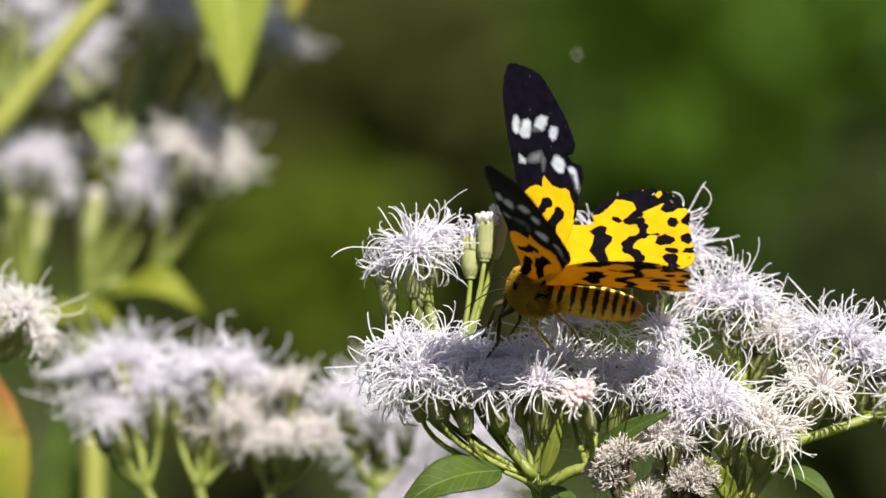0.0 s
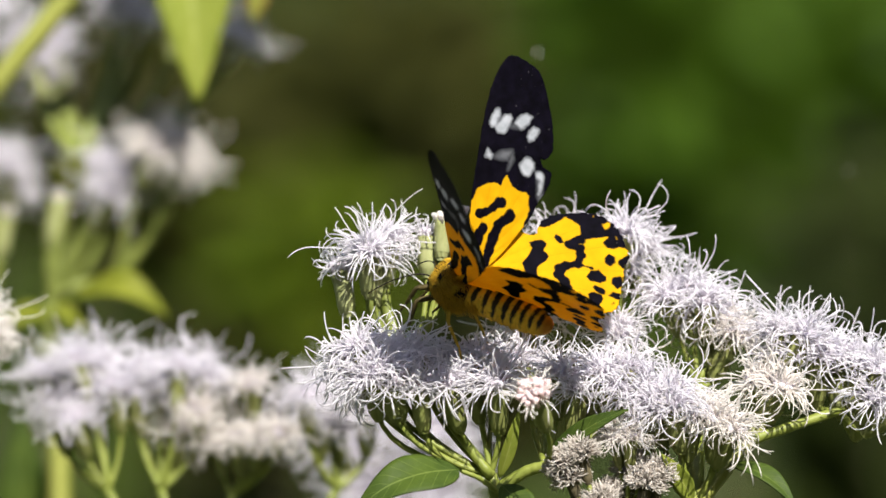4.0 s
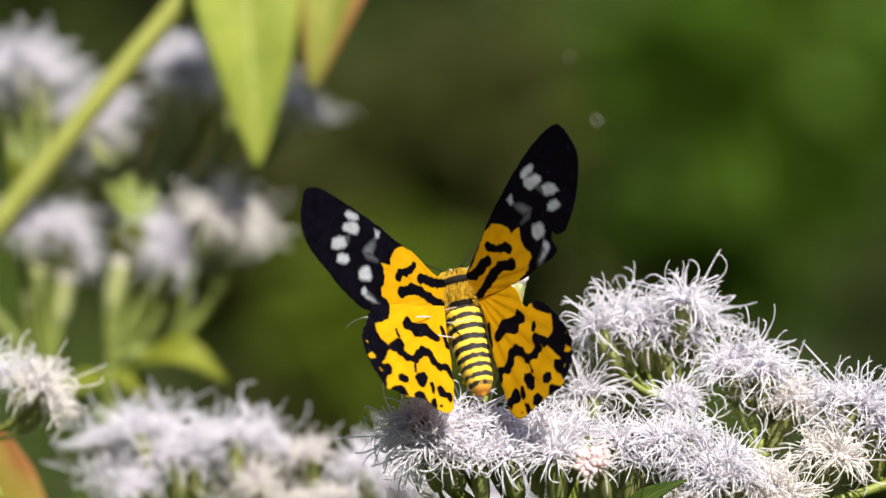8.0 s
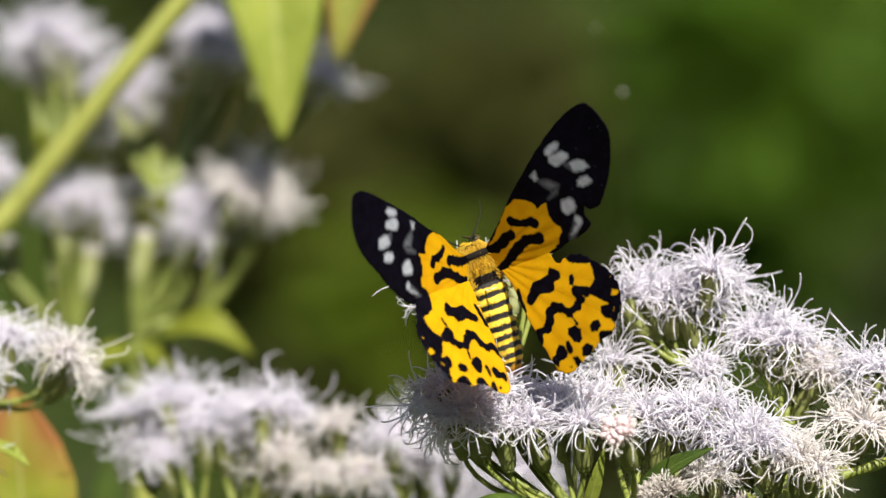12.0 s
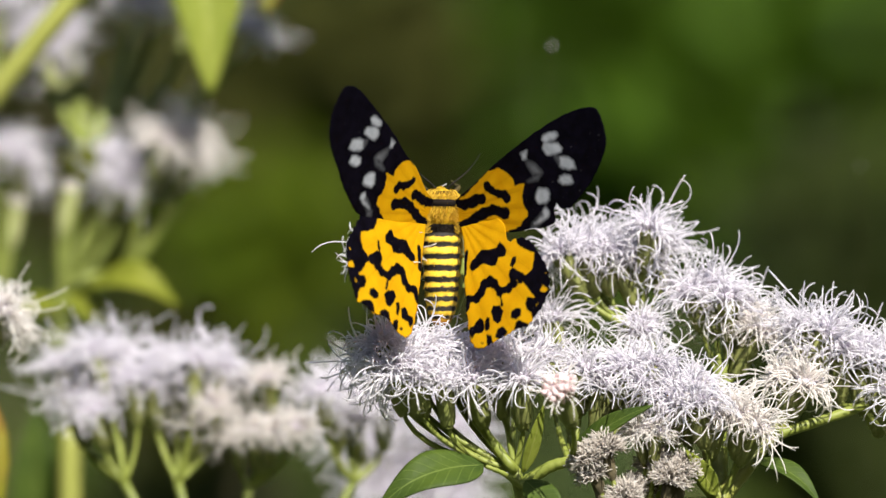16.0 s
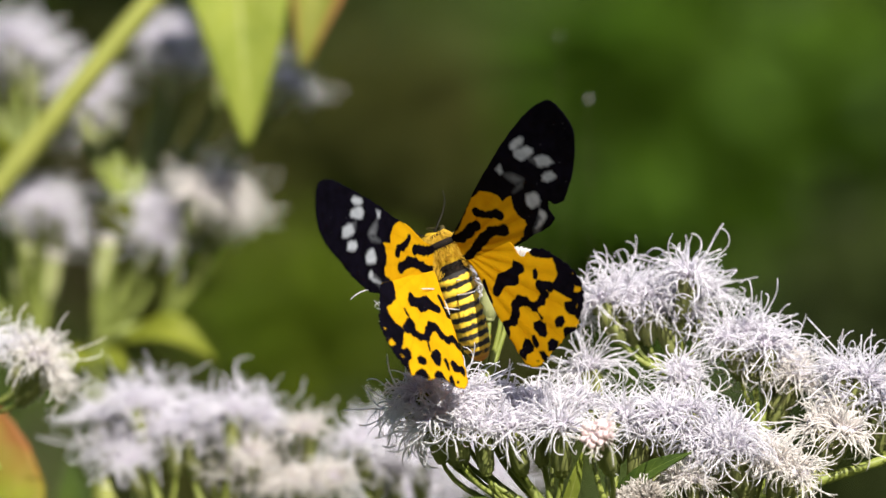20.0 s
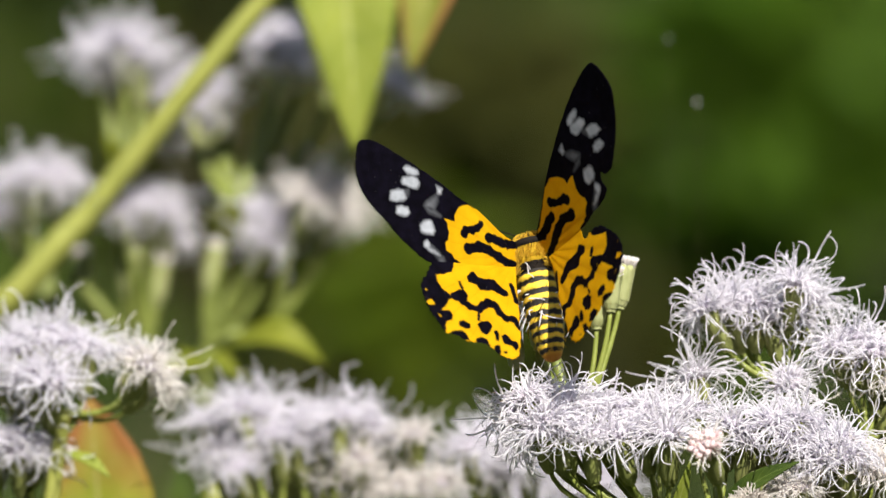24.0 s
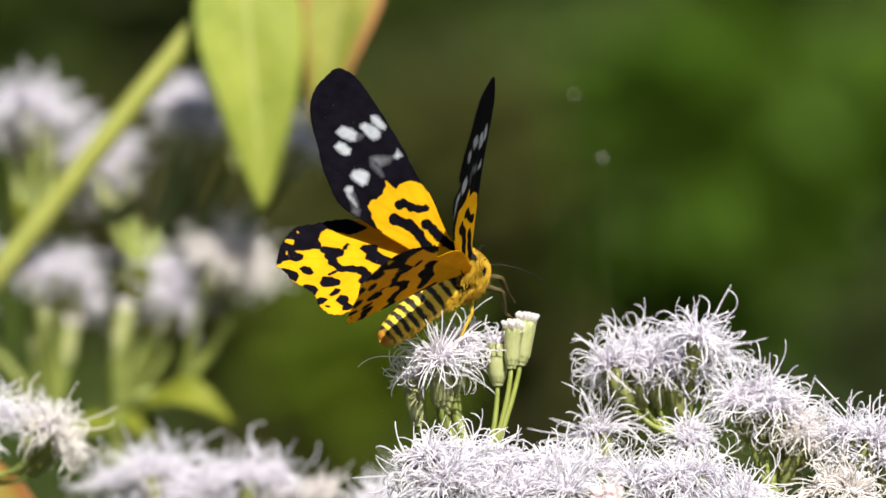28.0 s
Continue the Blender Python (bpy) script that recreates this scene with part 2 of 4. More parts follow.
def floret_mesh(seed, count=26, tall=2.2):
    """The small tubular florets packed on a head."""
    rng = random.Random(seed)
    v, f = [], []
    for i in range(count):
        a = i * 2.39996
        rad = 1.85 * math.sqrt((i + 0.5) / count)
        lean = 0.28 * rad
        h = tall * rng.uniform(0.75, 1.15)
        base = Vector((rad * 0.85 * math.cos(a), rad * 0.85 * math.sin(a), -0.6))
        top = base + Vector((lean * math.cos(a), lean * math.sin(a), h))
        tube(v, f, [base * MM, (base.lerp(top, 0.7)) * MM, top * MM, (top + Vector((0, 0, 0.25))) * MM],
             [0.27 * MM, 0.32 * MM, 0.5 * MM, 0.12 * MM], 5)
    return mesh_of("floret_disc", v, f)


def dry_mesh(seed):
    """A spent head: a rounded brush of short pale bristles, tangled and uneven."""
    rng = random.Random(seed)
    v, f = [], []
    for i in range(460):
        z = 1 - 1.3 * (i + 0.5) / 460
        a = i * 2.39996 + rng.gauss(0, 0.25)
        s = math.sqrt(max(0.0, 1 - z * z))
        d = Vector((s * math.cos(a), s * math.sin(a), z))
        e = (d + Vector((rng.gauss(0, 0.6), rng.gauss(0, 0.6), rng.gauss(0, 0.6)))).normalized()
        far = rng.uniform(1.7, 2.5)
        tube(v, f, [d * 0.9 * MM, d * far * MM, (d * far + e * rng.uniform(0.35, 0.9)) * MM], [0.06 * MM, 0.085 * MM, 0.05 * MM], 4)
    return mesh_of("bristle_tuft", v, f)


INVOLUCRES = [involucre_mesh(s, 8.0 + 0.5 * (s % 3), 1.75 + 0.12 * (s % 4)) for s in range(4)]
THREADS = [thread_mesh(20 + s, 84 + 9 * (s % 3), 7.6 + 0.5 * (s % 4), 0.9 + 0.15 * (s % 3)) for s in range(10)]
SHORT_THREADS = [thread_mesh(50 + s, 24, 4.6, 0.5) for s in range(2)]
FLORETS = [floret_mesh(70 + s) for s in range(4)]
BUD_FLORETS = [floret_mesh(80 + s, 30, 2.0) for s in range(2)]
DRY = [dry_mesh(90 + s) for s in range(3)]


def plant(label, base, category="flower"):
    """An Empty at the foot of the stem; its parts hang under it."""
    ob = new("flowering_plant", None)
    ob.location = base
    ob.empty_display_size = 0.02
    tagged(ob, label, category)
    return ob


def under(p, ob_matrix):
    """A pose in the world, as a pose in the space of the plant p."""
    return Matrix.Translation(-p.location) @ ob_matrix


def head(p, crown, node, rng, kind="open", grow=1.0, stout=False):
    """A flower head on its stalk: crown is the top of its cup, node where its stalk leaves the branch."""
    crown, node = Vector(crown), Vector(node)
    axis = (crown - node).normalized() * 0.6 + Vector((0, 0, 0.55)) + Vector((rng.uniform(-.28, .28), rng.uniform(-.5, -.05) if kind in ("open", "cream", "pink") else 0, 0))
    turn = axis.to_track_quat("Z", "X").to_matrix().to_4x4() @ Matrix.Rotation(rng.uniform(0, 6.28), 4, "Z")
    size = grow * rng.uniform(0.92, 1.1) * (0.62 if kind == "dry" else 1.0)
    m = Matrix.Translation(crown) @ turn @ Matrix.Scale(size, 4)
    cup_mat = M_BRACT_PALE if stout else {"bud": M_BRACT_PALE, "half": M_BRACT_PALE, "dry": M_DRY_DARK}.get(kind, M_BRACT)
    src = INVOLUCRES[rng.randrange(4)]
    cup_mesh = cups.setdefault((src.name, cup_mat.name), src if not src.materials else src.copy())
    if cup_mesh.materials and cup_mesh.materials[0] is not cup_mat:
        cup_mesh.materials.clear()
    name = {"bud": "flower_bud", "dry": "spent_head"}.get(kind, "flower_head")
    cup = part(name, cup_mesh, cup_mat, p, "", under(p, m))
    if kind == "pink":
        part("style_tuft", variant(SHORT_THREADS[0], M_THREAD_WARM), None, cup)
        part("floret_disc", variant(BUD_FLORETS[0], M_FLORET_PINK), None, cup, "pale pink closed florets", Matrix.Scale(1.35, 4))
    elif kind in ("open", "cream"):
        part("style_tuft", variant(THREADS[rng.randrange(10)], M_THREAD_WARM if kind == "cream" else M_THREAD), None, cup)
        part("floret_disc", variant(FLORETS[rng.randrange(4)], M_FLORET), None, cup)
    elif kind == "half":
        part("style_tuft", variant(SHORT_THREADS[rng.randrange(2)], M_THREAD), None, cup)
        part("floret_disc", variant(FLORETS[rng.randrange(4)], M_FLORET), None, cup)
    elif kind == "bud":
        part("floret_disc", variant(BUD_FLORETS[rng.randrange(2)], M_THREAD_WARM), None, cup)
    else:
        part("bristle_tuft", variant(DRY[rng.randrange(3)], M_DRY), None, cup, "dry greyish bristles",
             Matrix.Translation((0, 0, 0.0010)) @ Matrix.Scale(2.35, 4))
    foot = m @ Vector((0, 0, -0.0080))
    away = (turn.to_3x3() @ Vector((0, 0, -1))).normalized()
    mid = foot + away * ((foot - node).length * 0.36)
    v, f = [], []
    pts = bezier(foot + away * -0.0008, mid, node, 7)
    tube(v, f, [q - p.location for q in pts], [(0.00044 + 0.000025 * i) * (2.2 if stout else 1.0) for i in range(8)], 6)
    part("stalk", mesh_of("stalk", v, f), M_STALK_BACK if stout else M_STALK, p)
    return cup


cups = {}
variants = {}


def variant(me, mat):
    key = (me.name, mat.name)
    if key not in variants:
        c = me.copy()
        c.materials.clear()
        c.materials.append(mat)
        variants[key] = c
    return variants[key]


def stem(p, pts, r0, r1, mat=None, name="stem", sides=8, n=10):
    """A stem through the places pts, from thick to thin."""
    path = [Vector(q) for q in pts]
    fine = []
    for i in range(len(path) - 1):
        a, b = path[max(i - 1, 0)], path[i]
        c, d = path[i + 1], path[min(i + 2, len(path) - 1)]
        for s in (k / n for k in range(n)):
            fine.append(0.5 * (2 * b + (c - a) * s + (2 * a - 5 * b + 4 * c - d) * s * s + (3 * b - a - 3 * c + d) * s ** 3))
    fine.append(path[-1])
    k = len(fine) - 1
    v, f = [], []
    tube(v, f, [q - p.location for q in fine], [r0 + (r1 - r0) * i / k + 0.00006 * math.sin(i * 1.9) for i in range(k + 1)], sides)
    return part(name, mesh_of(name, v, f), mat or M_STALK, p)


def leaf(p, root, tip, width, mat, normal=(0, -1, 0.3), sag=0.12, fold=0.25, name="leaf", teeth=0.0, label="", shape=0.85):
    """A leaf blade from root to tip, folded along its midrib, with a short stalk."""
    root, tip = Vector(root), Vector(tip)
    along = tip - root
    long = along.length
    d = along.normalized()
    nrm = Vector(normal)
    nrm = (nrm - d * nrm.dot(d)).normalized()
    across = d.cross(nrm)
    rows, cols = 22, 10
    v, f, at, ac = [], [], [], []
    for i in range(rows + 1):
        s = i / rows
        w = 0.5 * width * max(0.012, (math.sin(math.pi * min(1, s ** shape)) ** 0.85) * (1 - 0.25 * s))
        if teeth:
            w *= 1 + teeth * ((s * 13) % 1.0 - 0.5)
        mid = root + along * s + nrm * (sag * long * math.sin(math.pi * s) * (0.6 + 0.4 * s))
        for j in range(cols + 1):
            c = 2 * j / cols - 1
            lift = fold * abs(c) * w + 0.04 * w * math.sin(9 * s + 4 * c)
            v.append(mid + across * (c * w) + nrm * lift - p.location)
            at.append(s)
            ac.append(c)
    for i in range(rows):
        for j in range(cols):
            b = i * (cols + 1) + j
            f.append((b, b + 1, b + cols + 2, b + cols + 1))
    me = mesh_of(name, v, f)
    me.attributes.new("along", "FLOAT", "POINT").data.foreach_set("value", at)
    me.attributes.new("across", "FLOAT", "POINT").data.foreach_set("value", ac)
    ob = part(name, me, mat, p, label)
    sol = ob.modifiers.new("thickness", "SOLIDIFY")
    sol.thickness = 0.00025
    return ob


# ---- ground and far greenery ----
def ground():
    rng = np.random.default_rng(3)
    xs = np.concatenate([-np.geomspace(2000, 3, 14), np.linspace(-2.5, 2.5, 26), np.geomspace(3, 2000, 14)])
    v = [(x, y + 1.0, 0.03 * math.sin(3 * x + 1.7 * y) if abs(x) < 4 and abs(y) < 4 else 0.0) for y in xs for x in xs]
    n = len(xs)
    f = [(j * n + i, j * n + i + 1, (j + 1) * n + i + 1, (j + 1) * n + i) for j in range(n - 1) for i in range(n - 1)]
    m = Mat("soil_and_litter", 0.95)
    c = m.ramp(m.noise(3.0, 8), [(0.3, (0.035, 0.028, 0.014)), (0.55, (0.05, 0.07, 0.02)), (0.75, (0.11, 0.09, 0.05))])
    m.color(c).bump(m.noise(40, 6), 0.8, 0.02)
    ob = new("ground", mesh_of("ground", v, f))
    ob.data.materials.append(m.m)
    tagged(ob, "dark soil with leaf litter and low weeds", "ground", kind="structure")


ground()


def far_leaf_material(name, c1, c2, c3):
    m = Mat(name, 0.55)
    c = m.ramp(m.island(), [(0.0, c1), (0.5, c2), (1.0, c3)])
    m.color(c).bump(m.noise(60, 4), 0.4, 0.002)
    m.b.inputs["Specular IOR Level"].default_value = 0.12
    return m.thin(0.3).m


def shrub(label, foot, lobes, count, size, mat, seed):
    """A bush of many small folded leaves on a few stems; lobes are (x, y, z, rx, ry, rz) in metres."""
    rng = random.Random(seed)
    ob = new("shrub", None)
    ob.location = foot
    tagged(ob, label, "shrub")
    foot = Vector(foot)
    v, f = [], []
    for k in range(count):
        cx, cy, cz, rx, ry, rz = lobes[rng.randrange(len(lobes))]
        while True:
            q = Vector((rng.uniform(-1, 1), rng.uniform(-1, 1), rng.uniform(-1, 1)))
            if 0.15 < q.length < 1:
                break
        p = Vector((cx + rx * q.x, cy + ry * q.y, max(0.05, cz + rz * q.z))) - foot
        s = size * rng.uniform(0.6, 1.3)
        d = Vector((rng.gauss(0, 1), rng.gauss(0, 1), rng.gauss(-0.4, 0.6))).normalized()
        u = d.cross(Vector((rng.gauss(0, .6), rng.gauss(-.3, .6), 1))).normalized()
        w = u.cross(d)
        n0 = len(v)
        for a, b, h in ((0, 0, 0), (0.3, 0.24, 0.06), (0.3, -0.24, 0.06), (0.35, 0, 0), (0.7, 0.17, 0.02), (0.7, -0.17, 0.02), (0.7, 0, -0.04), (1, 0, -0.1)):
            v.append(p + d * (a * s) + u * (b * s) + w * (h * s))
        for t in ((0, 3, 1), (0, 2, 3), (1, 3, 6, 4), (3, 2, 5, 6), (4, 6, 7), (6, 5, 7)):
            f.append(tuple(n0 + i for i in t))
    part("foliage", mesh_of("foliage", v, f), mat, ob)
    for i, (cx, cy, cz, rx, ry, rz) in enumerate(lobes):
        v, f = [], []
        top = Vector((cx, cy, cz)) - foot
        tube(v, f, bezier((0.03 * i, 0, 0), (top.x * 0.4, top.y * 0.5, top.z * 0.6), top, 8), [0.006 - 0.0006 * k for k in range(9)], 7)
        part("branch", mesh_of("branch", v, f), M_DRY_DARK, ob)
    return ob


# Dark leaf colour stands in for the shaded gaps of the thicket.
M_FAR_DARK = far_leaf_material("far_leaf_dark", (0.0376, 0.0620, 0.0066), (0.0564, 0.0885, 0.0094), (0.0451, 0.0620, 0.0085))
# Lighter copies of the far leaves, with brighter light put into the colour.
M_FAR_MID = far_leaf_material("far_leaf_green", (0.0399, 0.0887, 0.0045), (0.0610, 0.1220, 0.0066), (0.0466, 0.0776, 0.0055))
M_FAR_OLIVE_LIT = far_leaf_material("far_leaf_olive_lit", (0.0693, 0.1109, 0.0065), (0.0970, 0.1432, 0.0084), (0.0785, 0.0970, 0.0074))
# Darkest copy of the far leaves: deep shade is put into the colour.
M_FAR_SHADE_TONE = far_leaf_material("far_leaf_shade_tone", (0.0224, 0.0336, 0.0070), (0.0364, 0.0504, 0.0098), (0.0280, 0.0364, 0.0084))
# Brownish leaves, darkened in colour to give the shaded patches between lit ones.
M_FAR_BROWN_SHADE = far_leaf_material("far_leaf_brown_shade", (0.0462, 0.0499, 0.0101), (0.0609, 0.0628, 0.0120), (0.0425, 0.0462, 0.0101))

shrub('dense thicket with shade put into its dark green leaf colour, behind the flowers', (0.2, 4.6, 0), [(-1.6, 4.7, 0.9, 1.2, 0.6, 0.9), (0.1, 4.8, 1.0, 1.2, 0.5, 1.0), (1.7, 4.7, 0.9, 1.2, 0.6, 0.9), (-0.8, 4.9, 1.9, 1.1, 0.5, 0.7), (1.0, 4.9, 1.9, 1.1, 0.5, 0.7)], 7000, 0.10, M_FAR_DARK, 1)
shrub('brownish shrub with shade put into its leaf colour, far behind the flowers', (-0.1, 3.2, 0), [(-0.029, 3.1, 1.329, 0.065, 0.12, 0.058), (0.012, 3.3, 1.204, 0.048, 0.12, 0.096), (-0.114, 2.5, 1.163, 0.025, 0.06, 0.030)], 2100, 0.035, M_FAR_BROWN_SHADE, 2)
shrub('olive-green sprigs with sunlight put into their leaf colour, far behind the flowers', (-0.1, 2.3, 0), [(-0.075, 2.2, 1.226, 0.028, 0.06, 0.040)], 460, 0.03, M_FAR_OLIVE_LIT, 3)
shrub('mottled shrub with shade put into its brownish leaves, behind the tall flower stalks', (-0.5, 2.9, 0), [(-0.169, 2.9, 1.303, 0.076, 0.08, 0.088)], 700, 0.035, M_FAR_BROWN_SHADE, 6)
shrub('shrub with deep shade put into its dark leaf colour, behind the flowers', (0.4, 2.4, 0), [(0.179, 2.3, 1.228, 0.043, 0.06, 0.038), (0.179, 2.3, 1.149, 0.051, 0.06, 0.061), (-0.090, 2.3, 1.096, 0.061, 0.06, 0.025)], 640, 0.035, M_FAR_SHADE_TONE, 8)
shrub('sprig with shade put into its dark leaf colour, high behind the flower stalks', (-0.3, 2.4, 0), [(-0.152, 2.3, 1.398, 0.045, 0.05, 0.036)], 230, 0.035, M_FAR_SHADE_TONE, 11)
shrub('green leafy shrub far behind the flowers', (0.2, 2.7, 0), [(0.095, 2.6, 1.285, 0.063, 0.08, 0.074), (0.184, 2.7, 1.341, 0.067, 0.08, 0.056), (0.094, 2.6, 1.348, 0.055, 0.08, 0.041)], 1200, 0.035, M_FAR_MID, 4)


def far_wood():
    """The wood's edge that closes the view all round: a tall rough bank, its leaves lost in the distance."""
    m = Mat("wood_edge", 0.9)
    c = m.ramp(m.noise(2.2, 6), [(0.3, (0.020, 0.034, 0.005)), (0.5, (0.038, 0.062, 0.007)), (0.75, (0.062, 0.10, 0.010))])
    m.color(c).bump(m.noise(7, 8), 1.0, 0.2)
    v, f = [], []
    n, rows = 160, 14
    for j in range(rows):
        for i in range(n):
            a = 2 * math.pi * i / n
            h = 9.0 * j / (rows - 1)
            r = 9.0 + 0.5 * noise.noise(Vector((4 * math.cos(a), 4 * math.sin(a), h))) - 0.12 * h
            r += 0.3 * noise.noise(Vector((15 * math.cos(a), 15 * math.sin(a), 2 * h)))
            top = 1.2 * noise.noise(Vector((6 * math.cos(a), 6 * math.sin(a), 3.0))) if j == rows - 1 else 0.0
            v.append((r * math.cos(a), r * math.sin(a), h * (0.55 + 0.45 * max(0.0, math.sin(a))) + top - 0.1))
    for j in range(rows - 1):
        for i in range(n):
            a, b = j * n + i, j * n + (i + 1) % n
            f.append((b, a, a + n, b + n))
    ob = new("backdrop", mesh_of("backdrop", v, f))
    ob.data.materials.append(m.m)
    tagged(ob, "dark green edge of a wood all round", "woodland", kind="structure")


far_wood()

# ---- the flowering plants ----
def heads(p, node, places, kind, grow=1.0, stout=False):
    """Several flower heads whose stalks spring from one node of the plant p."""
    for x, y, z in places:
        head(p, P(x, y, z), node, picker, kind, grow, stout)


picker = random.Random(12)

main = plant('flowering shrub in focus with fluffy pale lilac-white flower heads', P(28, 14, -1200))
n1 = P(7.9, 0, -29.8)
n1a = P(17.7, -2, -28.3)
n2 = P(44.0, 2, -35.8)
n3 = P(30.9, 22, -5.2)
n4 = P(45.0, 18, -14.4)
n5 = P(57.0, 8, -19.8)
n7 = P(70.6, 12, -18.5)
n6 = P(-6.2, 11, -11.6)
nlow = P(24.5, 4, -64.5)
nb = P(32.6, 8, -39.4)
nd = P(30.3, -4, -50.1)
stem(main, [main.location, P(24, 10, -600), P(22, 6, -200), nlow], 0.0055, 0.0022)
stem(main, [nlow, P(18.0, 2, -62), n1], 0.0019, 0.0012, None, 'branch')
stem(main, [nlow, nb, n2], 0.0019, 0.0012, None, 'branch')
stem(main, [nb, P(36.0, 14, -18), n3], 0.0019, 0.0012, None, 'branch')
stem(main, [n2, n4], 0.0019, 0.0012, None, 'branch')
stem(main, [n2, n5], 0.0017, 0.0011, M_STALK_LIGHT, 'branch')
stem(main, [P(54.2, 6, -23.8), n7], 0.0010, 0.0008, None, 'branch')
stem(main, [P(8.6, 0, -32.8), P(14.1, -1, -29.3), n1a], 0.0011, 0.0010, None, 'branch')
stem(main, [n1, P(5.8, -1, -27.2), n6], 0.0010, 0.0008, None, 'branch')
stem(main, [nlow, nd], 0.0014, 0.0010, None, 'branch')
heads(main, n1, [(-15.5, -2, -7.5), (-17.3, 1, -10.6), (-13.3, -5, -13.0), (-11.7, -4.6, -11.7), (-9.2, -5.4, -13.1), (-4.7, -3.6, -14.6), (-9.7, 0.9, -8.9), (-5.7, 2.4, -9.4), (0.1, -3.6, -14.3), (-0.2, 5.5, -9.7), (4.3, -1.2, -13.6), (5.4, 4.6, -10.0), (9.1, -4.7, -14.3), (10.9, 9.2, -10.4), (-12.5, -0.3, -14.8)], 'open')
heads(main, n1a, [(15.7, -19.0, -15.7)], 'pink')
heads(main, n1a, [(14.6, 21.6, -4.0), (14.0, 10.3, -10.7), (20.4, 0.6, -12.2), (23.2, -0.0, -15.4), (27.4, -0.2, -12.1), (30.4, -0.2, -14.7), (32.6, 0.2, -11.3)], 'open')
heads(main, n3, [(16.5, 22.9, 8.2), (20.6, 24.8, 8.4), (24.7, 25.4, 9.0), (27.2, 26.1, 6.4), (31.5, 26.3, 7.0), (32.4, 21.5, 13.1), (20.4, 30.6, 10.5), (35.2, 29.0, 9.8), (31.0, 16.0, -4.8)], 'open')
heads(main, n4, [(39.5, 18.1, 1.5), (42.9, 19.8, 2.3), (46.2, 17.5, 0.5), (50.5, 22.6, -2.6)], 'open')
heads(main, n4, [(47.0, 22.2, -3.6), (51.4, 18.8, -5.9)], 'cream')
heads(main, n5, [(60.1, 15.3, -4.4), (63.7, 12.6, -5.7), (62.0, 15.1, -9.3)], 'open')
heads(main, n5, [(56.0, 9, -14.3), (59.4, 6, -14.9)], 'cream')
heads(main, n7, [(66.3, 13.3, -8.9), (70.2, 14.8, -9.0), (74.4, 13.4, -10.7), (77.3, 11.3, -11.9), (80.4, 12.4, -13.7), (69.3, 16.5, -12.5), (76.3, 10.3, -17.0), (81.1, 10.4, -17.7)], 'open')
heads(main, n2, [(36.8, -2.2, -17.7), (40.3, -4.3, -18.3), (34.6, -0.0, -16.4), (39.4, -0.8, -15.7)], 'open')
heads(main, n2, [(43.9, -2.8, -19.7), (47.5, -3.2, -20.3), (50.5, -3.9, -22.3)], 'cream')
heads(main, nd, [(21.5, -4.3, -28.6), (24.1, -5.2, -26.6), (27.3, -4.6, -35.3), (29.4, -0.0, -34.2), (35.3, -4.7, -31.9), (37.5, -3.8, -30.3), (32.9, 0.6, -29.7), (22.3, -3.6, -31.1)], 'dry')
heads(main, nd, [(29.8, -3.5, -23.6), (32.8, -4.9, -23.3)], 'cream', 0.7)
heads(main, n6, [(-10.0, 15, 11.5), (-14.0, 8, 9.5), (-12.1, 16, 7.9)], 'open', 1.0, True)
heads(main, n6, [(-3.4, 16, 12.5), (-18.8, 13, 6.5)], 'half')
heads(main, n6, [(1.9, 17, 16.6), (-0.5, 14, 15.4)], 'bud', 0.86)
leaf(main, P(2.4, -4, -28.8), P(-16.8, -9, -37.3), 0.0105, M_LEAF, (0.0, -0.66, 0.75), 0.22, 0.12, 'leaf', 0.02, '', 0.7)
stem(main, [P(9.1, -1, -32.9), P(6.1, -3, -30.5), P(2.8, -4, -29.1)], 0.0005, 0.0004, None, 'leaf_stalk')
leaf(main, P(9.8, -4, -31.6), P(17.0, -10, -39.4), 0.0062, M_LEAF, (0, -0.8, 0.5), 0.1, 0.2, 'leaf', 0.03)
leaf(main, P(9.5, 0, -30.4), P(13.1, -4, -18.1), 0.0028, M_LEAF_YOUNG, (0.3, -1, 0.2), 0.05, 0.3)
leaf(main, P(18.3, -2, -26.1), P(32.2, -8, -18.1), 0.0042, M_LEAF, (-0.2, -0.8, 0.5), 0.08, 0.3)
leaf(main, P(50.4, 3, -27.8), P(62.1, -4, -35.7), 0.0050, M_LEAF, (0.2, -0.6, 0.7), 0.18, 0.3)
leaf(main, P(43.9, 0, -34.2), P(38.2, -6, -26.1), 0.0040, M_LEAF_YOUNG, (0.2, -1, 0.2), 0.05, 0.3)

neighbour = plant('flowering shrub with pale fluffy heads, slightly out of focus', P(-50, 80, -1200))
l1 = P(-64.7, 100, -34.5)
l2 = P(-54.6, 100, -34.5)
l3 = P(-41.2, 100, -35.6)
l4 = P(-21.4, 100, -34.5)
l5 = P(-7.8, 140, -55.2)
llow = P(-43.8, 85, -73.4)
stem(neighbour, [neighbour.location, P(-48, 78, -600), P(-42, 74, -200), llow], 0.0055, 0.0024)
stem(neighbour, [llow, l1], 0.0014, 0.0009, M_STALK_BACK, 'branch')
stem(neighbour, [llow, l2], 0.0014, 0.0009, M_STALK_BACK, 'branch')
stem(neighbour, [llow, l3], 0.0014, 0.0009, M_STALK_BACK, 'branch')
stem(neighbour, [llow, l4], 0.0014, 0.0009, M_STALK_BACK, 'branch')
stem(neighbour, [llow, l5], 0.0014, 0.0009, M_STALK_BACK, 'branch')
